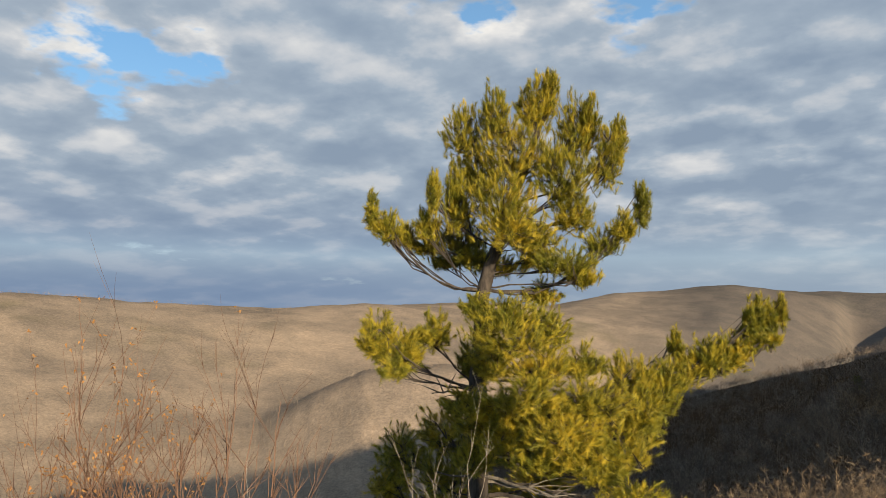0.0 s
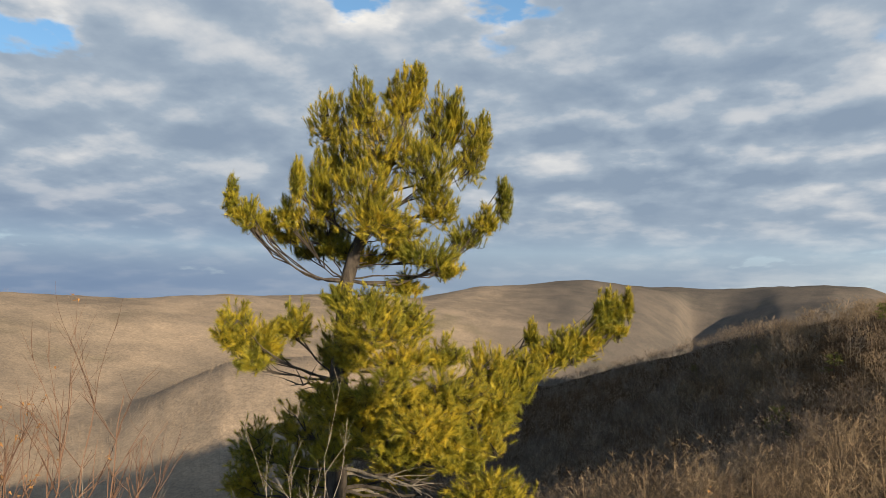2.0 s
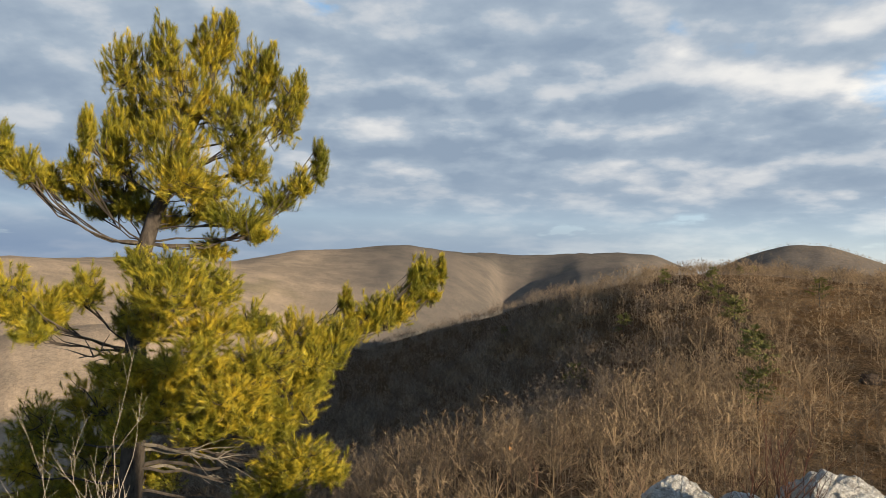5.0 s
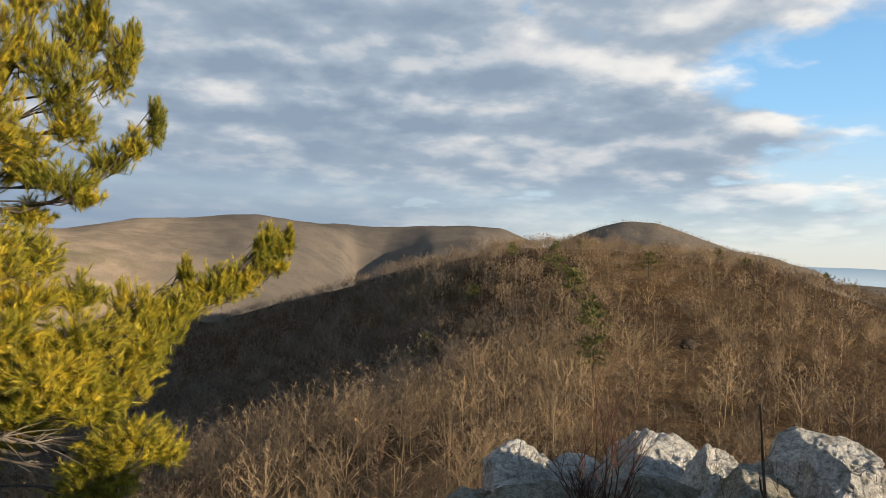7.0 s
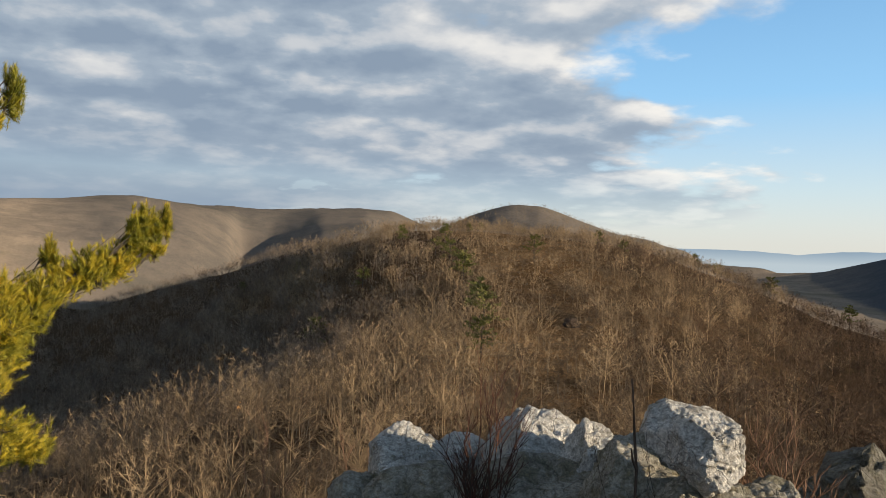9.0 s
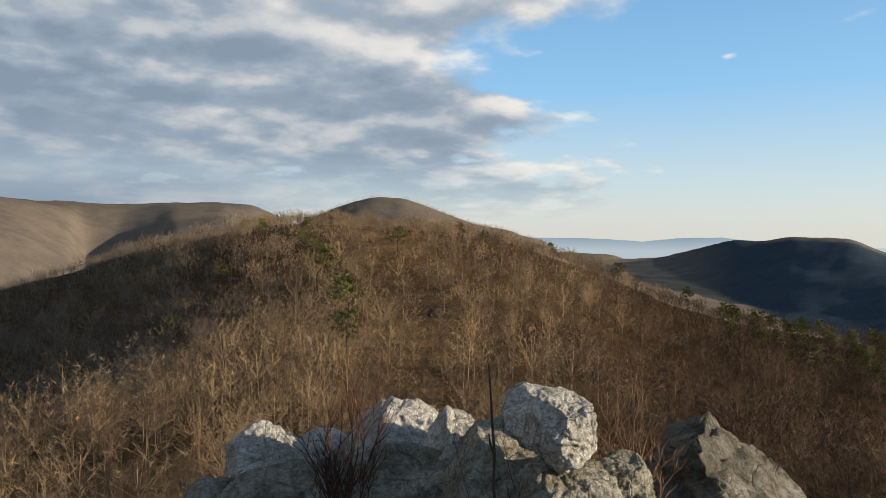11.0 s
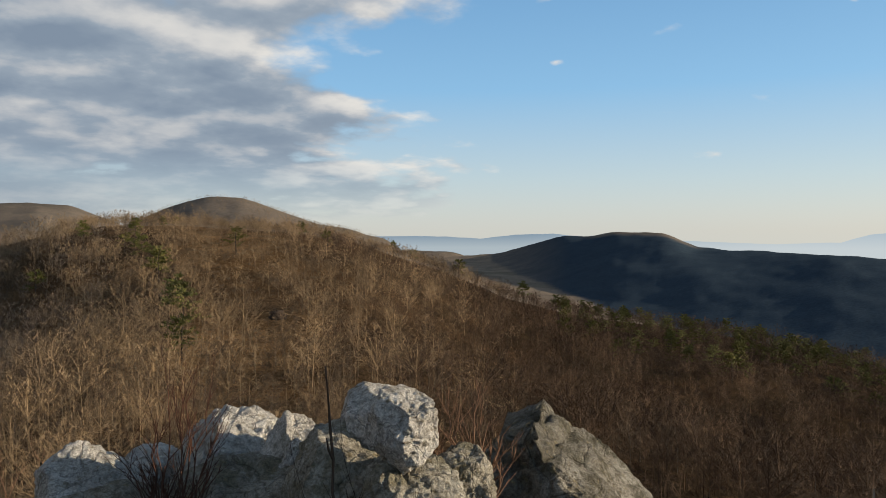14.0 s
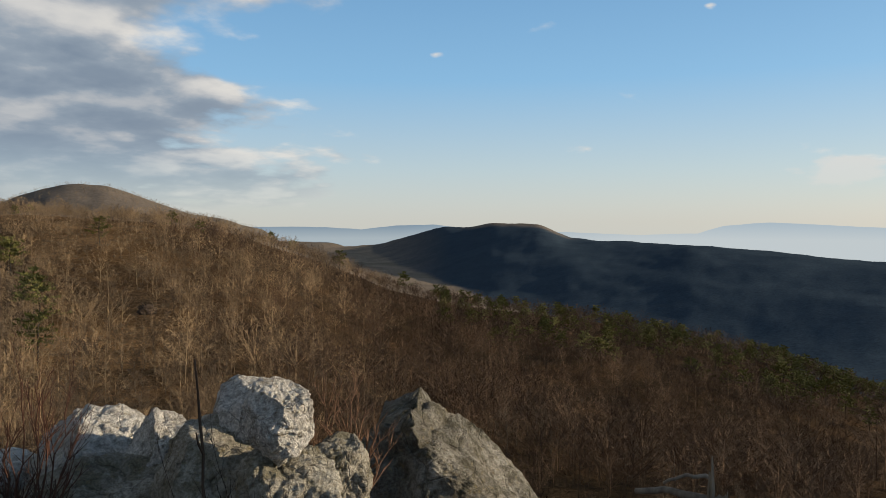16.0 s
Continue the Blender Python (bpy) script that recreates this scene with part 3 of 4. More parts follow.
        part("needles", leaf.mesh("needles", M_NEEDLE), limb, "yellow-green pine needles in upswept tufts")

    # across, away, height, half-width, half-height of each clump
    crown = [(0.50, 0, 2.46, 0.11, 0.26), (0.33, 0, 2.34, 0.24, 0.34), (-0.11, -0.2, 2.17, 0.18, 0.32), (-0.45, 0.1, 2.03, 0.26, 0.34), (0.11, -0.3, 1.72, 0.50, 0.34), (0.77, 0.1, 2.05, 0.25, 0.40), (1.10, -0.1, 1.72, 0.19, 0.36), (0.92, 0.0, 2.15, 0.11, 0.28), (1.24, 0.0, 1.95, 0.09, 0.24),
             (-0.32, 0.2, 1.61, 0.28, 0.30), (0.61, -0.4, 1.46, 0.36, 0.33), (-0.04, -0.5, 1.19, 0.42, 0.30), (-0.51, -0.2, 1.12, 0.20, 0.24), (-0.75, -0.3, 1.29, 0.08, 0.24), (-0.55, -0.1, 1.37, 0.13, 0.27)]
    for u, d, z, w, h in crown:
        lobe(u, d, z, w, h, max(0.75, min(2.2, z - 0.35 - 0.35 * abs(u - 0.2))), 1.25, 0.95, 0.08, 0.7)
    for u, d, z, w, h in ((-1.27, -0.2, 0.93, 0.19, 0.15), (-1.42, -0.2, 1.10, 0.07, 0.20), (-1.09, 0.1, 0.87, 0.20, 0.14), (-0.84, -0.1, 0.97, 0.15, 0.18), (-0.50, 0.3, 0.89, 0.36, 0.20), (1.04, 0, 0.78, 0.24, 0.12), (1.50, 0.1, 1.23, 0.11, 0.24), (1.26, -0.1, 0.95, 0.18, 0.14), (-0.64, 0.5, 0.63, 0.26, 0.09)):
        lobe(u, d, z, w, h, 0.28, 0.95, 1.0, 0.16 if abs(u) > 1 else 0.08, 0.75)
    for u, d, z, w, h in ((0.08, -0.6, 0.88, 0.40, 0.22), (0.70, -0.3, 1.07, 0.27, 0.21), (0.59, -0.4, 0.55, 0.36, 0.13), (0.83, -0.2, 0.42, 0.18, 0.09), (0.36, 0.4, 0.67, 0.24, 0.13), (-0.02, 0.35, 0.56, 0.34, 0.11), (-0.32, 0.1, 0.66, 0.28, 0.12), (-0.85, 0.25, 0.76, 0.24, 0.08), (0.3, -0.2, 0.80, 0.3, 0.15)):
        lobe(u, d, z, w, h, z - 0.12, 0.8, 1.0, 0.0, 0.7)
    # below the neck, and the clump on its own bare limb
    for u, d, z, w, h in ((0.41, 0.1, 0.24, 0.22, 0.11), (-0.31, -0.2, 0.08, 0.20, 0.12), (0.01, -0.4, 0.01, 0.42, 0.17), (0.01, -0.6, -0.23, 0.50, 0.24), (0.46, -0.2, -0.15, 0.24, 0.24), (0.80, -0.3, -0.47, 0.27, 0.18), (-0.38, 0.3, -0.5, 0.16, 0.2), (-0.15, -0.45, -0.48, 0.26, 0.20), (0.35, -0.5, -0.52, 0.34, 0.24)):
        lobe(u, d, z, w, h, z - 0.15, 0.55, 1.05, 0.0)
    for u, d, z, w, h in ((-1.32, -0.3, -0.25, 0.25, 0.27), (-1.05, -0.1, -0.40, 0.24, 0.22), (-0.76, 0, -0.2, 0.24, 0.18), (-1.14, -0.3, -0.56, 0.19, 0.10)):
        lobe(u, d, z, w, h, -0.78, 0.5, 1.3, 0.03, 0.9)
    # the long limb that reaches out over the slope
    for u, d, z, w, h in ((1.29, -0.2, -0.59, 0.31, 0.21), (1.68, -0.1, -0.64, 0.26, 0.17), (2.09, 0, -0.42, 0.25, 0.19), (2.44, 0.1, -0.36, 0.20, 0.19), (2.28, 0.05, -0.40, 0.22, 0.19), (1.88, 0.0, -0.54, 0.25, 0.19), (2.72, 0.1, 0.03, 0.07, 0.22), (2.60, 0.05, -0.05, 0.07, 0.20), (2.84, 0.12, -0.03, 0.07, 0.20), (2.97, 0.15, 0.10, 0.05, 0.18), (2.8, 0.12, -0.2, 0.18, 0.09), (1.88, 0.3, -0.3, 0.09, 0.14), (2.62, 0.15, -0.22, 0.16, 0.16)):
        lobe(u, d, z, w, h, -1.12, 0.95, 1.0, 0.05, 1.1)
    # tiers down the trunk, and the skirt
    for u, d, z, w, h in ((0.18, -0.8, -0.77, 0.42, 0.17), (0.77, -0.7, -0.84, 0.43, 0.22), (1.32, -0.4, -0.97, 0.30, 0.24), (1.60, -0.2, -0.85, 0.22, 0.18), (-0.05, -0.4, -1.08, 0.60, 0.16), (0.54, -0.9, -1.09, 0.44, 0.20), (1.12, -0.6, -1.28, 0.35, 0.23), (1.43, -0.2, -1.14, 0.20, 0.19), (0.32, -0.6, -1.40, 0.40, 0.12), (-0.22, -0.55, -0.95, 0.32, 0.16), (-0.46, -0.35, -0.90, 0.24, 0.13), (-0.30, -0.45, -1.42, 0.26, 0.16), (0.0, -0.6, -1.22, 0.34, 0.12), (0.75, -0.75, -1.30, 0.36, 0.18)):
        lobe(u, d, z, w, h, z - 0.12, 0.5, 1.05, 0.0)
    for u, d, z, w, h in ((0.93, -0.5, -1.53, 0.30, 0.14), (1.21, -0.8, -1.74, 0.44, 0.20), (0.95, -0.6, -1.98, 0.34, 0.13), (1.56, -0.5, -1.95, 0.22, 0.17), (1.0, -0.5, -2.2, 0.40, 0.16), (0.75, -0.2, -2.45, 0.40, 0.14)):
        lobe(u, d, z, w, h, z + 0.05, 0.45, 1.05, -0.03)
    for u, d, z, w, h in ((-1.16, 0.7, -1.60, 0.35, 0.34), (-0.70, 0.6, -1.34, 0.37, 0.24), (-1.28, 0.7, -1.97, 0.28, 0.22), (-0.65, 0.5, -1.80, 0.38, 0.34), (-0.3, 0.5, -1.55, 0.3, 0.25), (-0.98, 0.7, -2.26, 0.52, 0.19), (-0.1, 0.6, -2.1, 0.40, 0.25), (0.4, 0.5, -1.8, 0.4, 0.25)):
        lobe(u, d, z, w, h, z - 0.1, 0.45, 0.95, 0.0)

    # dead limbs low on the trunk
    for u, z, d, zr in ((0.95, -1.95, -0.5, -1.75), (0.55, -1.80, -0.7, -1.70), (0.75, -2.15, -0.2, -1.90), (-0.75, -0.80, -0.35, -0.95), (1.1, -1.70, -0.3, -1.6)):
        s = Shape()
        path = curve(trunk_at(zr), at(u, d, z), Vector((0, 0, 0.06)), 8, 0.03, rng)
        s.tube(path, [0.022 * (1 - i / 10) for i in range(9)], 6)
        for i in range(7):
            k = rng.randint(3, 7)
            w = (path[8] - path[0]).normalized() + Vector((rng.uniform(-1, 1), rng.uniform(-1, 1), rng.uniform(-0.6, 0.8)))
            s.tube([path[k], path[k] + w * 0.12, path[k] + w * 0.25 + Vector((0, 0, -0.03))], [0.008, 0.005, 0.002], 4)
        part("dead_limb", s.mesh("dead_limb", M_SNAG), root, "bare bleached dead limb")


build_pine()

# ---- quartzite boulders on the summit's edge ----


def spot(az, el, d):
    a, e = radians(az), radians(el)
    return Vector((math.sin(a) * math.cos(e) * d, math.cos(a) * math.cos(e) * d, EYE_Z + math.sin(e) * d))


def boulder(az, el, d, size, turn, seed, cuts, label, facets=6, rough=1.0, mat=None, knob=0.006, beds=None, joints=()):
    """Stone split by flat faces (direction, metres from the middle) and weathered; az, el and d give its middle from the eye."""
    rng = random.Random(seed)
    bm = bmesh.new()
    bmesh.ops.create_icosphere(bm, subdivisions=6, radius=1.0)
    off = Vector((seed * 7.3, seed * 3.1, seed * 1.7))
    planes = [(Vector(n).normalized(), k) for *n, k in cuts]
    small = min(size)
    for _ in range(facets):
        n = Vector((rng.gauss(0, 1), rng.gauss(0, 1), rng.gauss(0, 0.7))).normalized()
        reach = math.sqrt(sum((n[i] * size[i]) ** 2 for i in range(3)))
        planes.append((n, reach * rng.uniform(0.8, 0.93)))
    for v in bm.verts:
        n0 = v.co.normalized()
        c = Vector((v.co.x * size[0], v.co.y * size[1], v.co.z * size[2]))
        for n, k in planes:
            over = c.dot(n) - k - 0.10 * small * noise.noise(c * (1.5 / small) + off + n * 3)
            if over > 0:
                c -= n * over * 0.98
        crack = 1 - abs(noise.noise(c * 6 + off * 2))
        ledge = abs(noise.noise(Vector((c.x * 5, c.y * 5, c.z * 13)) + off))
        c += n0 * rough * (0.024 * noise.fractal(c * 4 + off, 0.8, 2.2, 6) - 0.10 * max(0.0, crack - 0.90) + 0.014 * ledge + 0.013 * abs(noise.noise(c * 19 + off)) + 0.011 * noise.noise(c * 30 + off) + 0.008 * noise.noise(c * 75 + off))
        lump = abs(noise.noise(c * 10 + off)) + 0.5 * abs(noise.noise(c * 23 - off))
        c += n0 * knob * (1.3 - 2.6 * lump)
        if beds:
            n, gap, deep = Vector(beds[:3]).normalized(), beds[3], beds[4]
            s = c.dot(n) / gap + 0.6 * noise.noise(c * 3 + off) + 0.15 * noise.noise(c * 14 + off)
            c += n0 * deep * ((s - math.floor(s)) ** 2 - 0.4)
        for *way, k, w, deep in joints:
            far = abs(c.dot(Vector(way).normalized()) - k + 0.04 * noise.noise(c * 5 + off))
            c -= n0 * deep * max(0.0, 1 - far / w)
        v.co = c
    me = bpy.data.meshes.new("boulder")
    bm.to_mesh(me)
    bm.free()
    me.materials.append(mat or M_STONE)
    me.shade_smooth()
    ob = new("boulder", me)
    ob.matrix_world = Matrix.Translation(spot(az, el, d)) @ Euler([radians(a) for a in (turn[0], turn[1], turn[2] - az)]).to_matrix().to_4x4()
    return tagged(ob, label, "boulder", "boulders on the summit edge")


# sizes are half-widths across the view, along it and upwards; faces: +x to the right, -y towards the eye
boulder(10.0, -17.9, 4.85, (0.30, 0.34, 0.26), (0, 0, 0), 1, [(0.1, -0.45, 0.9, 0.15), (-0.95, -0.2, 0.1, 0.22), (0.5, -0.2, 0.85, 0.18)], "white-topped grey quartzite boulder at the end of the row", knob=0.008)
boulder(14.2, -17.4, 5.3, (0.20, 0.2, 0.22), (0, 0, 20), 2, [(0, -0.2, 1, 0.15)], "small smooth grey stone behind a shrub", 4, 0.6)
boulder(20.2, -17.2, 5.0, (0.36, 0.40, 0.38), (0, 0, 0), 3, [(0.12, -0.35, 0.93, 0.22), (-0.55, -0.25, 0.8, 0.25), (0.2, -0.95, 0.25, 0.27), (0.75, -0.3, 0.6, 0.27)], "broad white quartzite boulder with a lichened face", knob=0.008, beds=(-0.5, -0.2, 0.85, 0.16, 0.014))
boulder(24.6, -17.4, 4.6, (0.22, 0.28, 0.30), (0, 0, 0), 4, [(0.45, -0.3, 0.85, 0.17), (-0.85, -0.3, 0.5, 0.15), (0.1, -1, 0.2, 0.2)], "pointed grey quartzite slab in the row", 3)
boulder(30.6, -15.0, 4.15, (0.25, 0.24, 0.25), (0, 0, 0), 13, [(-0.28, -0.35, 0.9, 0.165), (-0.97, -0.15, 0.15, 0.165), (-0.25, -0.92, 0.3, 0.15), (0.12, -0.1, 0.98, 0.18)], "white quartzite slab leaning behind a perched block", 1, 0.6, knob=0.003)
boulder(33.0, -15.1, 3.65, (0.165, 0.18, 0.20), (0, 0, 24), 5, [(0.1, -0.3, 0.95, 0.13), (0.99, -0.1, -0.05, 0.135), (0.25, -0.97, 0.05, 0.13), (-0.75, -0.6, 0.3, 0.13), (-0.80, -0.2, -0.6, 0.14), (0.6, -0.25, -0.75, 0.15)], "pale perched quartzite block with a pitted face", 2, 0.8, knob=0.010)
boulder(28.2, -18.8, 4.05, (0.34, 0.34, 0.30), (0, 0, 0), 6, [(0.25, -0.45, 0.85, 0.18), (0.1, -0.9, 0.4, 0.2), (-0.9, -0.2, 0.4, 0.22)], "grey lichened slab under the perched block", 3, mat=M_LICHEN_STONE)
boulder(33.4, -20.2, 3.75, (0.24, 0.28, 0.22), (0, 0, 10), 12, [(0.25, -0.4, 0.88, 0.14), (0.1, -1, 0.2, 0.18)], "tan lichened rock wedged below the perched block", 3, mat=M_LICHEN_STONE)
boulder(20.6, -20.4, 4.4, (0.46, 0.40, 0.28), (0, 0, 0), 7, [(0, -0.45, 0.9, 0.17), (0.1, -0.95, 0.25, 0.24)], "mossy dark grey rock in the shade", mat=M_LICHEN_STONE)
boulder(11.8, -20.6, 4.45, (0.40, 0.34, 0.22), (0, 0, 0), 8, [(0, -0.4, 0.9, 0.13), (0, -1, 0.1, 0.22)], "grey lichened rock below the white boulder", mat=M_LICHEN_STONE)
boulder(37.2, -19.6, 4.15, (0.18, 0.22, 0.26), (0, 0, -5), 9, [(0.1, -0.2, 1, 0.2), (0.4, -0.9, 0, 0.15)], "dark grey rock in the gap of the row", 3, mat=M_LICHEN_STONE)
boulder(45.0, -21.2, 5.2, (0.90, 0.66, 0.96), (0, 0, 0), 10, [(0.674, -0.1, 0.738, 0.337), (-0.90, -0.1, 0.42, 0.525), (-0.45, -0.05, 0.88, 0.605), (0.15, -0.92, 0.36, 0.44), (-0.5, -0.82, 0.25, 0.48)], "pyramid-shaped grey quartzite boulder with a pale tip", 0, 0.9, M_DARK_STONE, 0.010, (0.66, -0.25, 0.72, 0.133, 0.026), [(0.75, -0.3, -0.6, -0.525, 0.035, 0.065), (-0.35, 0.1, 0.93, 0.44, 0.028, 0.05)])
boulder(39.9, -20.3, 5.0, (0.23, 0.32, 0.32), (0, 0, 0), 14, [(-0.6, -0.3, 0.75, 0.20), (0.2, -0.95, 0.2, 0.23), (0.5, -0.1, 0.85, 0.23)], "dark grey block split from the pyramid-shaped boulder", 2, 0.9, M_DARK_STONE, 0.01)
boulder(6.6, -20.6, 4.6, (0.22, 0.24, 0.18), (0, 0, 30), 11, [(0, -0.2, 1, 0.12)], "low grey rock at the end of the row", 4, mat=M_LICHEN_STONE)

# ---- bare woods on the slopes ----


def bare_tree(seed, tall, twigs):
    """Trunk and crown of a leafless tree, as two Shapes, standing at the origin."""
    rng = random.Random(seed)
    trunk, crown = Shape(), Shape()
    lean = Vector((rng.uniform(-1, 1), rng.uniform(-1, 1), 0)) * 0.06 * tall
    path = curve(Vector((0, 0, -0.8)), Vector((0, 0, tall * 0.8)) + lean, Vector((rng.uniform(-1, 1), rng.uniform(-1, 1), 0)) * 0.03 * tall, 6, 0.01 * tall, rng)
    trunk.tube(path, [0.0065 * tall * (1 - i / 7) + 0.008 for i in range(7)], 5)
    for i in range(int(16 + tall)):
        t = rng.uniform(0.25, 1.0)
        k = min(int(t * 6), 5)
        p = path[k].lerp(path[k + 1], t * 6 - k)
        a = rng.uniform(0, 2 * math.pi)
        ln = tall * rng.uniform(0.18, 0.36) * (1.25 - 0.6 * t)
        way = Vector((math.cos(a), math.sin(a), rng.uniform(0.2, 1.1))).normalized()
        q = p + way * ln
        limb = curve(p, q, Vector((0, 0, -0.08 * ln)), 3, 0.05 * ln, rng)
        crown.tube(limb, [0.0034 * tall * (1 - j / 3.6) for j in range(4)], 3)
        for j in range(twigs):
            f = rng.uniform(0.3, 1.0)
            m = min(int(f * 3), 2)
            s = limb[m].lerp(limb[m + 1], f * 3 - m)
            w = (way + Vector((rng.uniform(-1, 1), rng.uniform(-1, 1), rng.uniform(-0.4, 1.0)))).normalized()
            e = s + w * ln * rng.uniform(0.25, 0.6)
            crown.blade(s, e, 0.0040 * tall, w.orthogonal().normalized())
            for _ in range(2):
                w2 = (w + Vector((rng.uniform(-1, 1), rng.uniform(-1, 1), rng.uniform(-0.5, 0.9))) * 0.8).normalized()
                b = s.lerp(e, rng.uniform(0.3, 0.9))
                crown.blade(b, b + w2 * ln * rng.uniform(0.15, 0.35), 0.003 * tall, w2.orthogonal().normalized())
    return trunk, crown


def scatter(seed, count, az0, az1, r0, r1):
    """Plan points spread evenly over a sector."""
    g = np.random.default_rng(seed)
    a = np.radians(g.uniform(az0, az1, count))
    r = np.sqrt(g.uniform(r0 * r0, r1 * r1, count))
    x, y = np.sin(a) * r, np.cos(a) * r
    return x, y, ground_z(x, y), g


def plant_trees():
    kinds = []
    for seed, tall in ((11, 5.0), (12, 6.0), (13, 4.2), (14, 5.5), (15, 3.4), (16, 4.6)):
        trunk, crown = bare_tree(seed, tall, 14)
        kinds.append((trunk.mesh("bare_trunk", M_GREY_BARK), crown.mesh("bare_crown", M_FOREST)))
    masters = []
    x, y, z, g = scatter(21, 290, -24, 74, 34, 120)
    for i in range(len(x)):
        k = i % len(kinds)
        m = pose(x[i], y[i], z[i], g.uniform(-5, 5), g.uniform(-5, 5), g.uniform(0, 360))
        if i < len(kinds):
            root = new("bare_tree")
            tagged(root, "leafless grey-brown tree on the slope", "tree", "bare trees on the slope")
            part("trunk", kinds[k][0], root)
            part("crown", kinds[k][1], root)
            root.matrix_basis = m
            masters.append(root)
        else:
            copy_thing(masters[k], m)


plant_trees()


def joined(name, shapes, x, y, z, g, s0, s1, mat, label, category):
    """Many plants in one mesh, for woods that nobody could count."""
    verts, faces, tones, base = [], [], [], 0
    for k, s in enumerate(shapes):
        v = np.array([tuple(q) for q in s.v])
        f = np.array([t for q in s.f for t in ([q] if len(q) == 3 else [q[:3], (q[0], q[2], q[3])])])
        px, py, pz = x[k::len(shapes)], y[k::len(shapes)], z[k::len(shapes)]
        n = len(px)
        if not n:
            continue
        a, s = g.uniform(0, 2 * math.pi, (n, 1)), g.uniform(s0, s1, (n, 1))
        c, d, tall = np.cos(a) * s, np.sin(a) * s, s * g.uniform(0.85, 1.15, (n, 1))
        spots = np.stack([v[:, 0] * c - v[:, 1] * d + px[:, None], v[:, 0] * d + v[:, 1] * c + py[:, None], v[:, 2] * tall + pz[:, None]], -1)
        verts.append(spots.reshape(-1, 3))
        tones.append(np.repeat(g.uniform(0, 1, n), len(v)))
        faces.append((f[None] + (base + np.arange(n) * len(v))[:, None, None]).reshape(-1, 3))
        base += n * len(v)
    v, f = np.concatenate(verts).astype(np.float32), np.concatenate(faces).astype(np.int32)
    me = bpy.data.meshes.new(name)
    me.vertices.add(len(v))
    me.vertices.foreach_set("co", v.ravel())
    me.loops.add(f.size)
    me.loops.foreach_set("vertex_index", f.ravel())
    me.polygons.add(len(f))
    me.polygons.foreach_set("loop_start", np.arange(0, f.size, 3, dtype=np.int32))
    me.update(calc_edges=True)
    me.attributes.new("plant", "FLOAT", "POINT").data.foreach_set("value", np.concatenate(tones).astype(np.float32))
    me.materials.append(mat)
    tagged(new(name, me), label, category, kind="stuff")


def wood_tree(seed, tall, limbs, twigs, wide):
    """A leafless tree with a rounded crown of fine twigs, in few faces; wide: how thick a twig is."""
    rng = random.Random(seed)
    s = Shape()
    lean = Vector((rng.uniform(-1, 1), rng.uniform(-1, 1), 0)) * 0.07 * tall
    fork = Vector((0, 0, tall * rng.uniform(0.25, 0.4))) + lean * 0.5
    top = Vector((0, 0, tall * 0.8)) + lean
    s.tube([Vector((0, 0, -1)), fork, top], [0.008 * tall, 0.006 * tall, 0.002 * tall], 3)
    reach = tall * rng.uniform(0.34, 0.48)
    for i in range(limbs):
        a = 2 * math.pi * (i * 0.618 + rng.uniform(0, 0.2))
        rise = 1 - 1.5 * ((i + rng.random()) / limbs)
        out = reach * math.sqrt(max(0.06, 1 - rise * rise)) * rng.uniform(0.7, 1.05)
        e = lean + Vector((math.cos(a) * out, math.sin(a) * out, tall * (0.68 + 0.30 * rise)))
        p = fork.lerp(top, rng.uniform(0, 0.8) * max(0.1, rise))
        way = (e - p).normalized()
        s.blade(p, e, 0.007 * tall, way.orthogonal().normalized())
        for j in range(twigs):
            w = (way * 0.5 + Vector((rng.gauss(0, 0.7), rng.gauss(0, 0.7), rng.gauss(0.2, 0.5)))).normalized()
            b = p.lerp(e, 1 - 0.6 * rng.random() ** 1.6)
            s.blade(b, b + w * tall * rng.uniform(0.07, 0.15), wide, w.orthogonal().normalized())
    return s


M_HEATH_WOOD = material("red_brown_wood", island_tone((0.082, 0.052, 0.032), (0.132, 0.082, 0.049), 0.5))
M_GREY_WOOD = material("grey_wood", island_tone((0.155, 0.118, 0.084), (0.26, 0.197, 0.14), 0.55))


ROOT_AT = on_slope(22.6, -6.9)


def plant_woods(seed, count, az0, az1, r0, r1, kinds, s0, s1):
    """Woods in three tints by the lie of the land: grey in the shade of the flank, brown ahead, red-brown on the steep side."""
    x, y, z, g = scatter(seed, count, az0, az1, r0, r1)
    bearing, r = np.degrees(np.arctan2(x, y)), np.hypot(x, y)
    keep = r < land_heights(bearing)[0][8] * 1.06
    # thin stands on the dry strip that runs up the spur
    strip = np.exp(-0.5 * ((bearing - 19 + 3 * soft_noise(x, y, 45, 12)) / 3.2) ** 2) * (r > 70) * (r < 330)
    keep &= g.uniform(0, 1, count) > 0.6 * strip
    # a clearing where a tree has fallen
    keep &= ~((abs(bearing - ROOT_AT[0]) < 1.6) & (r > ROOT_AT[1] - 30) & (r < ROOT_AT[1] + 4))
    x, y, z, bearing, r = x[keep], y[keep], z[keep], bearing[keep], r[keep]
    bearing = bearing + 9 * soft_noise(x, y, 60, 9) + g.uniform(-6, 6, len(x))
    pale = (bearing < 3) & (r > 100)
    for pick, mat, label in (((bearing < 33) & ~pale, M_FOREST, "leafless grey-brown woods covering the spur"), (pale, M_GREY_WOOD, "leafless grey woods on the spur's shaded flank"), (bearing >= 33, M_HEATH_WOOD, "leafless red-brown woods on the steep side of the spur")):
        if pick.any():
            joined("woods", kinds, x[pick], y[pick], z[pick], g, s0, s1, mat, label, "woods")


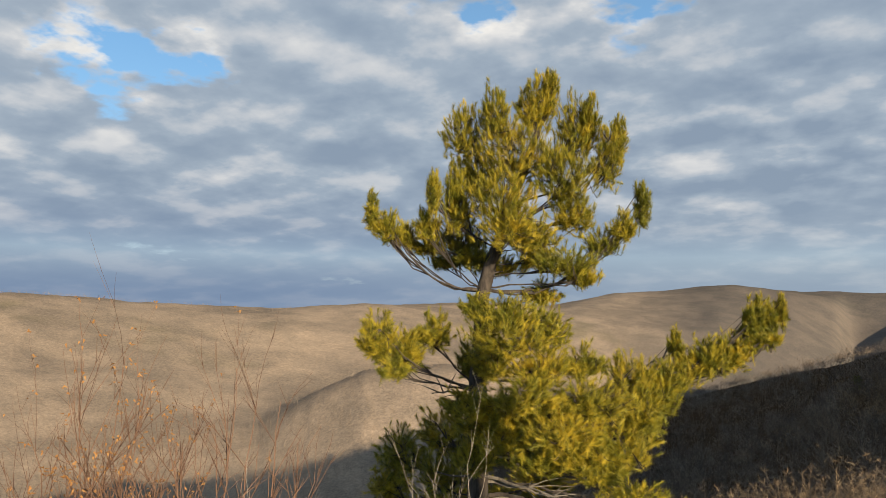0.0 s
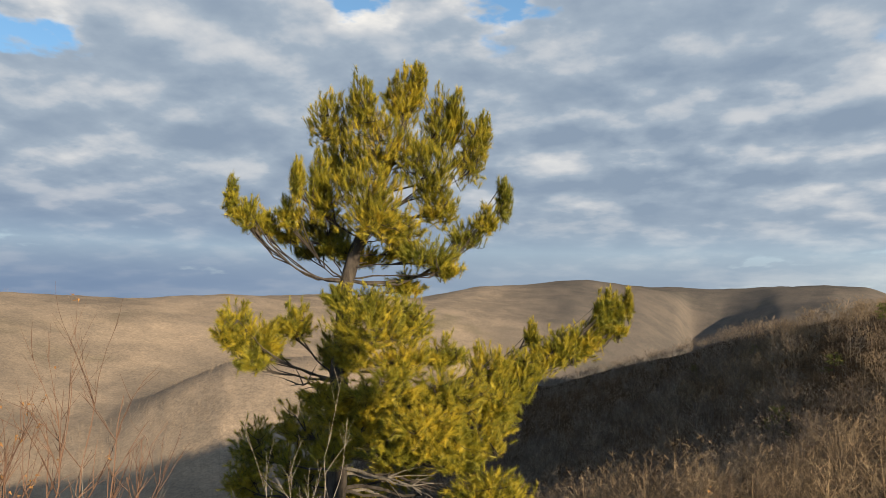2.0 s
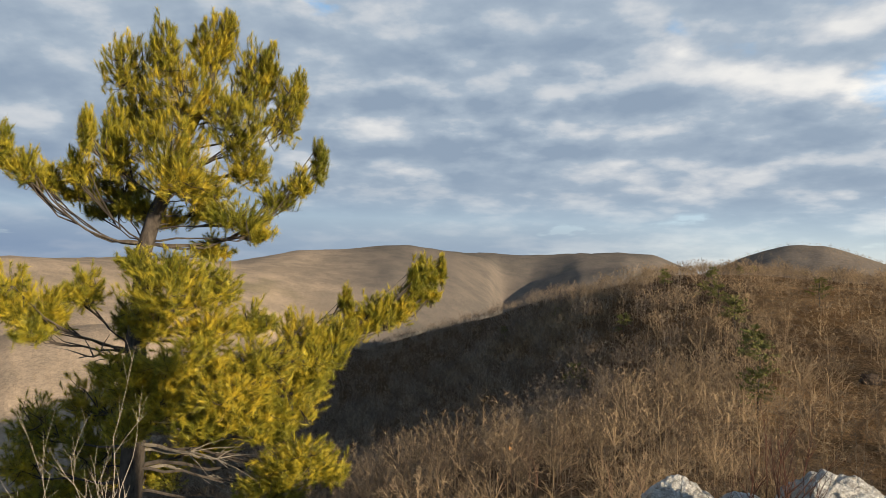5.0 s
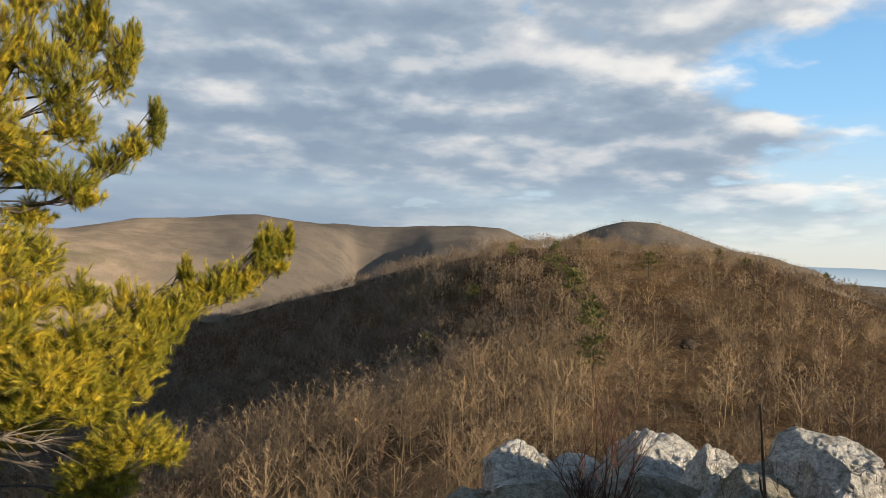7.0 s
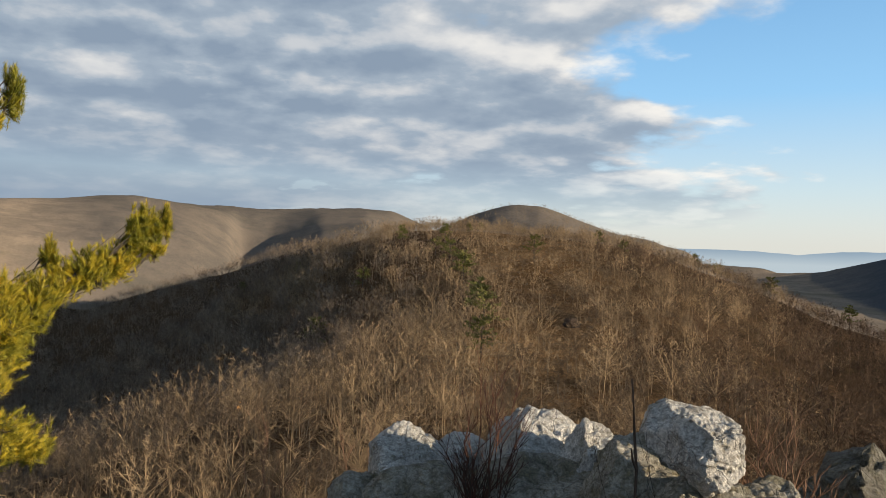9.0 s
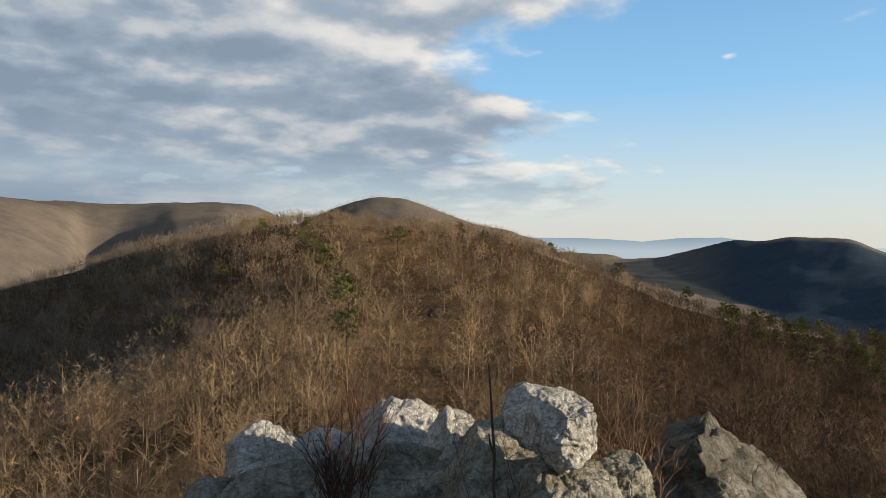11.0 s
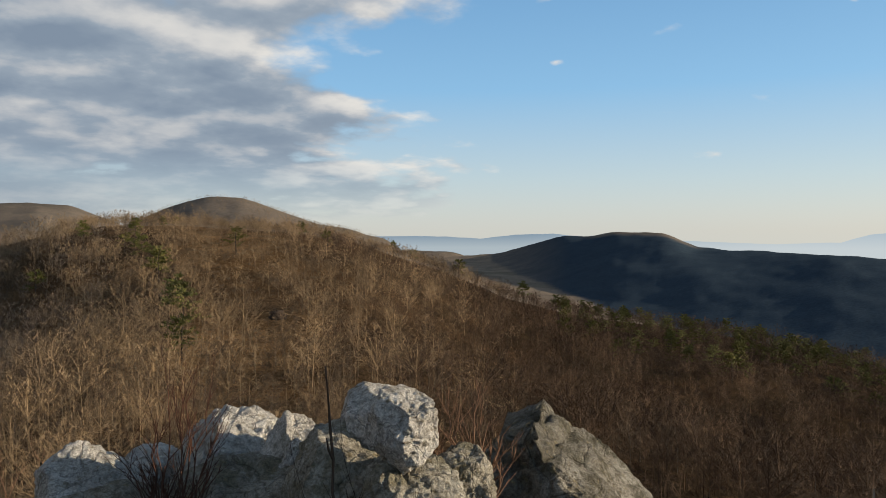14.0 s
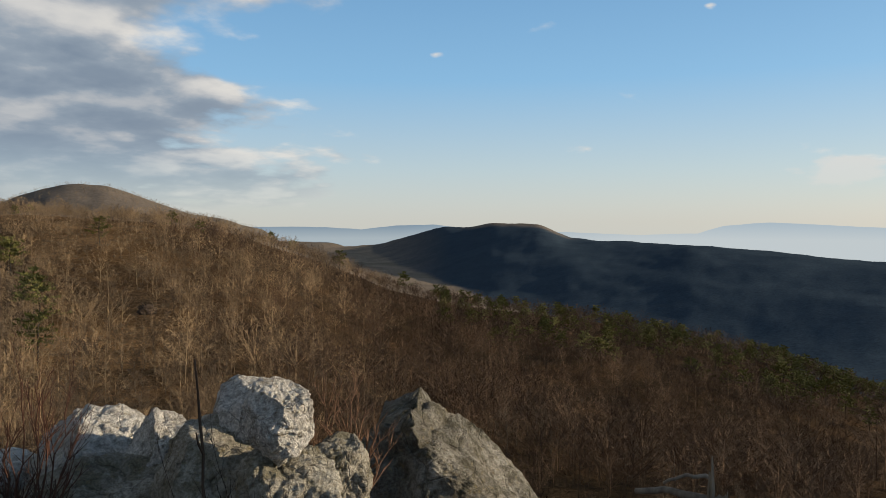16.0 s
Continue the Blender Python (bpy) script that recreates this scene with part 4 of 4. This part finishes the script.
plant_woods(30, 620, -26, 76, 44, 82, [wood_tree(30 + i, 4.2 + 0.4 * i, 16, 12, 0.032) for i in range(6)], 0.6, 1.15)
plant_woods(31, 2500, -27, 80, 80, 210, [wood_tree(40 + i, 5.2 + 0.5 * i, 14, 10, 0.06) for i in range(8)], 0.6, 1.2)
plant_woods(34, 5200, 4, 80, 210, 440, [wood_tree(50 + i, 5.6 + 0.5 * i, 11, 6, 0.12) for i in range(6)], 0.6, 1.15)
plant_woods(36, 2800, -32, 4, 200, 440, [wood_tree(56 + i, 7.6 + 0.9 * i, 13, 8, 0.14) for i in range(6)], 0.6, 1.2)
plant_woods(35, 5000, -32, 8, 440, 960, [wood_tree(65 + i, 8.6 + 0.8 * i, 8, 4, 0.28) for i in range(5)], 0.6, 1.2)
x, y, z, g = scatter(33, 7500, -66, -6, 600, 1900)
joined("woods", [wood_tree(70 + i, 7.5, 4, 2, 0.3) for i in range(4)], x, y, z, g, 0.8, 1.3, material("far_bare_wood", island_tone((0.25, 0.19, 0.135), (0.35, 0.265, 0.185), 0.2)), "distant leafless woods on the far slopes", "woods")
x, y, z, g = scatter(37, 4500, -62, -22, 600, 1020)
joined("woods", [wood_tree(75 + i, 8.5, 4, 2, 0.22) for i in range(4)], x, y, z, g, 0.7, 1.3, material("foothill_wood", island_tone((0.20, 0.155, 0.11), (0.34, 0.26, 0.185), 0.4)), "leafless tan woods on the foothill across the valley", "woods")
x, y, z, g = scatter(32, 3000, 4, 34, 450, 1180)
joined("woods", [wood_tree(80 + i, 5.0, 6, 3, 0.2) for i in range(4)], x, y, z, g, 0.6, 1.0, M_FOREST, "distant leafless woods on the knob", "woods")


# ---- brush on the near slope ----
M_BRUSH = material("dry_brush", island_tone((0.11, 0.074, 0.044), (0.26, 0.182, 0.112), 0.3))
M_REDSTEM = material("red_brown_stems", island_tone((0.05, 0.024, 0.017), (0.12, 0.056, 0.036)))
M_PALESTEM = material("pale_dry_stems", island_tone((0.30, 0.24, 0.18), (0.50, 0.42, 0.33)))
M_DARKSTEM = material("dark_stems", bark_of((0.028, 0.020, 0.015), (0.08, 0.058, 0.043)))
M_DEADLEAF = material("dead_orange_leaf", island_tone((0.26, 0.12, 0.04), (0.40, 0.21, 0.075)))


def brush_clump(seed, tall):
    rng = random.Random(seed)
    s = Shape()
    for i in range(9):
        a = rng.uniform(0, 2 * math.pi)
        out = Vector((math.cos(a), math.sin(a), 0))
        base, h = out * rng.uniform(0, 0.35), tall * rng.uniform(0.55, 1.0)
        top = base + out * rng.uniform(0.05, 0.4) * h + Vector((0, 0, h))
        mid = base.lerp(top, 0.5) + Vector((rng.uniform(-1, 1), rng.uniform(-1, 1), 0)) * 0.06 * h
        s.blade(base - Vector((0, 0, 0.4)), mid.lerp(top, 0.4), 0.0085, Vector((-out.y, out.x, 0)))
        s.blade(mid - Vector((0, 0, 0.1 * h)), top, 0.0065, Vector((-out.y, out.x, 0)))
        for j in range(10):
            t = rng.uniform(0.25, 1.0)
            p = base.lerp(mid, t * 2) if t < 0.5 else mid.lerp(top, t * 2 - 1)
            w = Vector((rng.uniform(-1, 1), rng.uniform(-1, 1), rng.uniform(0.3, 1.6))).normalized()
            ln = h * rng.uniform(0.12, 0.32)
            s.blade(p, p + w * ln, 0.006, w.orthogonal().normalized())
            w2 = (w + Vector((rng.uniform(-1, 1), rng.uniform(-1, 1), rng.uniform(-0.3, 1)))).normalized()
            s.blade(p + w * ln * 0.5, p + w * ln * 0.5 + w2 * ln * 0.6, 0.005, w2.orthogonal().normalized())
    return s


x, y, z, g = scatter(41, 2400, -28, 34, 11, 58)
joined("brush", [brush_clump(80 + i, 2.2) for i in range(6)], x, y, z, g, 0.6, 1.25, M_BRUSH, "dense tan leafless brush below the summit", "brush")
x, y, z, g = scatter(42, 420, 34, 80, 12, 60)
joined("brush", [brush_clump(90 + i, 1.6) for i in range(4)], x, y, z, g, 0.5, 1.1, M_HEATH_WOOD, "low brown brush on the steep slope", "brush")


def low_brush(seed):
    rng = random.Random(seed)
    s = Shape()
    for i in range(13):
        a = rng.uniform(0, 2 * math.pi)
        w = Vector((math.cos(a), math.sin(a), rng.uniform(0.4, 2.2))).normalized()
        b = Vector((rng.uniform(-0.5, 0.5), rng.uniform(-0.5, 0.5), -0.1))
        e = b + w * rng.uniform(0.5, 1.2)
        s.blade(b, e, 0.07, w.orthogonal().normalized())
        m = b.lerp(e, rng.uniform(0.3, 0.7))
        w2 = (w + Vector((rng.uniform(-1, 1), rng.uniform(-1, 1), rng.uniform(-0.2, 0.8)))).normalized()
        s.blade(m, m + w2 * 0.5, 0.05, w2.orthogonal().normalized())
    return s


x, y, z, g = scatter(43, 4500, -26, 78, 42, 330)
bearing = np.degrees(np.arctan2(x, y)) + 9 * soft_noise(x, y, 60, 9) + g.uniform(-6, 6, len(x))
for pick, mat, label in ((bearing < 33, material("brown_underbrush", island_tone((0.09, 0.064, 0.042), (0.21, 0.155, 0.10))), "brown leafless underbrush on the spur"), (bearing >= 33, M_HEATH_WOOD, "dark red-brown underbrush on the steep slope")):
    joined("underbrush", [low_brush(500 + i) for i in range(6)], x[pick], y[pick], z[pick], g, 0.7, 1.5, mat, label, "brush")


def shrub(name, az, d, base_el, top_el, spread, stems, mat, seed, label, side=1.0, leaf=0, thick=0.008, fork=4, twist=0.25):
    """Upright leafless stems that fork towards their ends, with a few dead leaves."""
    rng = random.Random(seed)
    foot, top = spot(az, base_el, d), spot(az, top_el, d)
    gz = float(ground_z(foot.x, foot.y))
    foot.z = max(gz - 0.05, foot.z) if gz > foot.z else gz - 0.05
    root = new(name)
    root.location = foot
    tagged(root, label, "shrub")
    h = top.z - foot.z
    right = Vector((math.cos(radians(az)), -math.sin(radians(az)), 0))
    away = Vector((math.sin(radians(az)), math.cos(radians(az)), 0))
    leaves = Shape()
    for i in range(stems):
        s = Shape()
        f = (i + 0.5) / stems * 2 - 1
        hh = h * rng.uniform(0.72, 1.0) * (1 - 0.2 * abs(f))
        tip = right * spread * (f + rng.uniform(-0.25, 0.25)) * side + away * rng.uniform(-0.5, 0.5) * spread + Vector((0, 0, hh))
        start = right * rng.uniform(-0.08, 0.08) + away * rng.uniform(-0.08, 0.08)
        path = curve(start, tip, right * rng.uniform(-twist, twist) * 0.3 * spread + Vector((0, 0, 0.06 * hh)), 8, 0.02 * hh ** 0.5, rng)
        s.tube(path, [thick * (1 - k / 10.5) for k in range(9)], 5)

        def branch(p, way, ln, r, level):
            """A twig that bends upwards, with finer twigs along it."""
            bend = Vector((rng.uniform(-1, 1), rng.uniform(-1, 1), rng.uniform(0.1, 0.9))) * 0.22 * ln
            pts = [p, p + way * ln * 0.35 + bend * 0.15, p + way * ln * 0.7 + bend * 0.5, p + way * ln + bend]
            s.tube(pts, [r, r * 0.85, r * 0.65, r * 0.4], 4)
            if leaf and rng.random() < leaf * 0.35:
                for _ in range(3):
                    b = pts[3] + Vector((rng.uniform(-1, 1), rng.uniform(-1, 1), rng.uniform(-1, 1))) * 0.025
                    w = Vector((rng.uniform(-1, 1), rng.uniform(-1, 1), rng.uniform(-1.2, 0.2))).normalized()
                    leaves.blade(b, b + w * rng.uniform(0.018, 0.035), 0.014, w.orthogonal().normalized())
            if level:
                for _ in range(4):
                    k = rng.randint(0, 2)
                    w = ((pts[k + 1] - pts[k]).normalized() + Vector((rng.uniform(-1, 1), rng.uniform(-1, 1), rng.uniform(-0.3, 0.8))) * 0.8).normalized()
                    branch(pts[k].lerp(pts[k + 1], rng.random()), w, ln * rng.uniform(0.3, 0.55), r * 0.62, level - 1)

        for j in range(fork + 2):
            t = rng.uniform(0.25, 0.98)
            k = min(int(t * 8), 7)
            way = ((path[k + 1] - path[k]).normalized() + right * rng.uniform(-0.8, 0.8) + away * rng.uniform(-0.6, 0.6) + Vector((0, 0, 0.25))).normalized()
            branch(path[k].lerp(path[k + 1], t * 8 - k), way, hh * rng.uniform(0.12, 0.26), thick * 0.75 * (1 - t * 8 / 9.5) + 0.0006, 1)
        part("stem", s.mesh("shrub_stem", mat), root)
    if leaves.v:
        part("leaves", leaves.mesh("dead_leaves", M_DEADLEAF), root, "curled dead orange leaves")


M_TANSTEM = material("tan_stems", island_tone((0.115, 0.064, 0.042), (0.25, 0.145, 0.092)))
# left of the pine
shrub("bare_shrub", -52.6, 4.9, -20, 0.9, 0.55, 6, M_TANSTEM, 201, "tall thin leafless shrub with a few dead leaves", leaf=0.12, fork=6, thick=0.0095)
shrub("bare_shrub", -61.5, 5.2, -20, -1.5, 0.45, 9, M_TANSTEM, 202, "leafless shrub hung with dead orange leaves", leaf=0.8, fork=7, thick=0.0075)
shrub("bare_shrub", -64.5, 5.0, -20, -6.5, 0.40, 9, M_TANSTEM, 203, "low shrub hung with dead orange leaves", leaf=0.8, fork=6, thick=0.0075)
shrub("bare_shrub", -58.0, 5.0, -20, -6.0, 0.40, 10, M_TANSTEM, 204, "dense low shrub with dead orange leaves", leaf=0.7, fork=7, thick=0.0075)
shrub("bare_shrub", -67.0, 4.6, -20, -12.0, 0.30, 10, M_DARKSTEM, 205, "dark twiggy low shrub", fork=7, thick=0.005)
shrub("bare_shrub", -49.0, 5.0, -20, -6.5, 0.30, 4, M_TANSTEM, 206, "thin leafless shrub beside the pine", leaf=0.1, fork=5, thick=0.008)
shrub("bare_shrub", -51.5, 4.7, -20, -13.0, 0.50, 10, M_PALESTEM, 207, "pale low tangle of dry stems", fork=6, thick=0.005)
shrub("bare_shrub", -35.5, 5.3, -20, -7.2, 0.46, 6, M_PALESTEM, 208, "pale bare twigs in front of the pine", fork=6, thick=0.0045, twist=0.6)
# ahead, below the summit
shrub("sapling", -2.3, 6.0, -22, -10.7, 0.25, 2, M_TANSTEM, 211, "thin sapling with a red dead leaf at its tip", leaf=0.12, fork=3, thick=0.006)
shrub("sapling", -0.5, 6.0, -22, -10.8, 0.22, 2, M_TANSTEM, 212, "thin sapling with a red dead leaf at its tip", leaf=0.12, fork=3, thick=0.006)
shrub("sapling", 6.0, 6.5, -22, -10.0, 0.25, 2, M_TANSTEM, 213, "thin leafless sapling above the brush", fork=3, thick=0.006)
# among the boulders
shrub("bare_shrub", 16.2, 4.25, -22, -9.2, 0.26, 12, M_REDSTEM, 221, "red-brown leafless shrub between the boulders", fork=5, thick=0.0065)
shrub("bare_shrub", 16.2, 4.1, -23, -14.8, 0.16, 7, M_DARKSTEM, 222, "dark twiggy shrub in a cleft of the rocks", fork=6, thick=0.006)
shrub("bare_shrub", 38.0, 4.5, -22, -11.8, 0.28, 10, M_TANSTEM, 223, "tan leafless shrub between two boulders", fork=7, thick=0.0095)
shrub("bare_shrub", 28.8, 2.6, -24, -14.5, 0.24, 7, M_DARKSTEM, 224, "fine dark twigs in front of the boulders", fork=5, thick=0.0035)


def dead_stick():
    rng = random.Random(3)
    a, b = spot(28.6, -25, 2.53), spot(27.3, -10.4, 2.53)
    a.z = min(a.z, float(ground_z(a.x, a.y)))
    s = Shape()
    path = curve(Vector((0, 0, 0)), b - a, Vector((0.015, 0, 0)), 12, 0.008, rng)
    s.tube(path, [0.0105 * (1 - k / 17) * (1 + 0.15 * math.sin(k * 2.1)) for k in range(13)], 8, True)
    root = new("dead_stick", s.mesh("dead_stick", M_DARKSTEM, True))
    root.location = a
    tagged(root, "dark dead upright stick with a broken tip before the boulders", "stick")
    for t in (4, 6, 9):
        k = Shape()
        w = Vector((rng.uniform(-1, 1), rng.uniform(-1, 1), 1.2)).normalized()
        k.tube([path[t], path[t] + w * 0.06, path[t] + w * 0.12 + Vector((0.01, 0, 0))], [0.005, 0.004, 0.002], 5)
        part("twig", k.mesh("twig", M_DARKSTEM), root)


dead_stick()


def snag():
    """A splintered grey stump with a fallen pole beside it."""
    rng = random.Random(8)
    base = spot(66.2, -24, 3.4)
    gz = float(ground_z(base.x, base.y))
    base.z = gz
    tip = spot(66.0, -18.4, 3.4)
    h = tip.z - gz
    root = new("broken_stump")
    root.location = base
    tagged(root, "splintered weathered grey stump on the slope", "stump")
    s = Shape()
    n = 14
    for k, (zz, r) in enumerate(((-0.15, 0.075), (h * 0.35, 0.05), (h * 0.7, 0.042), (h * 0.9, 0.038))):
        for i in range(n):
            a = 2 * math.pi * i / n
            rr = r * (1 + 0.12 * math.sin(3 * a + k))
            s.v.append(Vector((rr * math.cos(a), rr * math.sin(a), zz)))
    for i in range(n):
        a = 2 * math.pi * i / n
        s.v.append(Vector((0.030 * math.cos(a), 0.030 * math.sin(a), h * (0.9 + 0.28 * max(0, noise.noise(Vector((a * 1.7, 2, 1))) + 0.15)))))
    for i in range(n):
        s.v.append(Vector((0.018 * math.cos(2 * math.pi * i / n), 0.018 * math.sin(2 * math.pi * i / n), h * 0.72)))
    for k in range(5):
        for i in range(n):
            j = (i + 1) % n
            s.f.append((k * n + i, k * n + j, (k + 1) * n + j, (k + 1) * n + i))
    part("stump", s.mesh("stump", M_SNAG), root)
    for k, (dx, dy, lean) in enumerate(((-0.03, 0.0, -0.03), (-0.045, 0.015, -0.01))):
        t = Shape()
        t.tube([Vector((dx, dy, h * 0.7)), Vector((dx + lean, dy, h * 0.95)), Vector((dx + lean * 1.3, dy, h * (1.22 - 0.1 * k)))], [0.016, 0.012, 0.003], 5)
        part("splinter", t.mesh("splinter", M_SNAG), root)
    for name, a, b, r, label in (("fallen_log", spot(60.3, -19.8, 3.5), spot(65.6, -19.9, 3.4), 0.018, "weathered grey pole lying against a stump"), ("fallen_branch", spot(62.3, -19.1, 3.4), spot(65.6, -18.4, 3.41), 0.009, "thin grey branch leaning on a stump")):
        t = Shape()
        path = curve(Vector((0, 0, 0)), b - a, Vector((0, 0, 0.02)), 8, 0.006, rng)
        t.tube(path, [r * (0.7 + 0.3 * k / 8) for k in range(9)], 8, True)
        ob = new(name, t.mesh(name, M_SNAG, True))
        ob.location = a
        tagged(ob, label, "log")


snag()

# ---- small evergreens on the spur ----


def root_plate():
    """The upturned roots of a fallen tree, dark with soil."""
    rng = random.Random(9)
    az, r = ROOT_AT
    bm = bmesh.new()
    bmesh.ops.create_icosphere(bm, subdivisions=4, radius=1.0)
    for v in bm.verts:
        c = Vector((v.co.x * 1.9, v.co.y * 0.7, v.co.z * 1.3))
        v.co = c * (1 + 0.35 * noise.noise(c * 1.3) + 0.15 * noise.noise(c * 4))
    me = bpy.data.meshes.new("root_plate")
    bm.to_mesh(me)
    bm.free()
    me.materials.append(M_DARKSTEM)
    ob = new("root_plate", me)
    x, y = math.sin(radians(az)) * r, math.cos(radians(az)) * r
    ob.matrix_world = pose(x, y, float(ground_z(x, y)) + 0.7, 0, 12, 20 - az)
    tagged(ob, "dark upturned root plate of a fallen tree on the slope", "tree roots")
    for i in range(9):
        t, a = Shape(), rng.uniform(0, math.pi)
        w = Vector((math.cos(a) * 1.9, rng.uniform(-0.3, 0.3), math.sin(a) * 1.3))
        t.tube([w * 0.7, w * 1.15, w * 1.5 + Vector((0, 0, rng.uniform(-0.4, 0.3)))], [0.10, 0.06, 0.02], 5)
        part("root", t.mesh("root", M_DARKSTEM), ob)


root_plate()


def evergreens():
    def model(seed, tall, wide):
        rng = random.Random(seed)
        trunk, crown = Shape(), Shape()
        trunk.tube([Vector((0, 0, -0.6)), Vector((0.03 * tall, 0, tall * 0.55)), Vector((0, 0.02 * tall, tall * 0.95))], [0.02 * tall, 0.014 * tall, 0.004 * tall], 5)
        for i in range(26):
            t = rng.uniform(0.25, 1.0)
            a = rng.uniform(0, 2 * math.pi)
            way = Vector((math.cos(a), math.sin(a), rng.uniform(-0.1, 0.5)))
            ln = wide * tall * (1.1 - 0.75 * t) * rng.uniform(0.55, 1.1)
            p = Vector((0, 0, tall * t))
            for j in range(16):
                q = p + way * ln * rng.uniform(0.25, 1.0) + Vector((rng.uniform(-1, 1), rng.uniform(-1, 1), rng.uniform(-0.4, 0.6))) * 0.05 * tall
                w = (way * 0.4 + Vector((rng.uniform(-1, 1), rng.uniform(-1, 1), rng.uniform(-0.2, 1)))).normalized()
                crown.blade(q, q + w * 0.09 * tall, 0.05 * tall, w.orthogonal().normalized())
        return trunk.mesh("evergreen_trunk", M_PINE_BARK), crown.mesh("evergreen_crown", M_EVERGREEN)

    kinds = [model(301, 5.0, 0.62), model(302, 5.5, 0.5), model(303, 4.2, 0.75)]
    masters = []
    g = random.Random(77)
    spots = [on_slope(az, el) for az, el in ((15.2, 0.35), (14.3, 0.2), (18.6, 0.45), (19.5, -1.7), (13.8, -3.5), (15.6, -7.4), (15.5, -9.9), (9.0, -0.8), (11.7, -1.5), (2.3, -9.2), (24.4, -0.7), (33.2, -2.3), (1.0, -3.4),
                                             (12.4, -0.8), (26.4, -1.1), (12.8, -2.2), (-3.2, -2.8), (31.6, -1.3), (36.8, -3.6), (41.9, -5.5), (57.5, -11.2), (14.0, -3.7), (15.3, -6.9), (6.0, -4.5))]
    for i in range(270):
        az = 44 + 33 * g.random() ** 0.9
        spots.append((az, 334 - 120 * g.random() ** 1.8))
    for i, (az, r) in enumerate(spots):
        x, y = math.sin(radians(az)) * r, math.cos(radians(az)) * r
        k = i % 3
        size = g.uniform(1.35, 2.0) if i < 24 else g.uniform(1.0, 1.55)
        m = pose(x, y, float(ground_z(x, y)), 0, 0, g.uniform(0, 360))
        if i < 3:
            root = new("small_pine")
            tagged(root, "small dark evergreen among bare woods", "tree", "evergreens on the spur")
            part("trunk", kinds[k][0], root)
            part("crown", kinds[k][1], root)
            root.matrix_basis = m
            masters.append(root)
        else:
            copy_thing(masters[k], m).scale = (size, size, size)


evergreens()
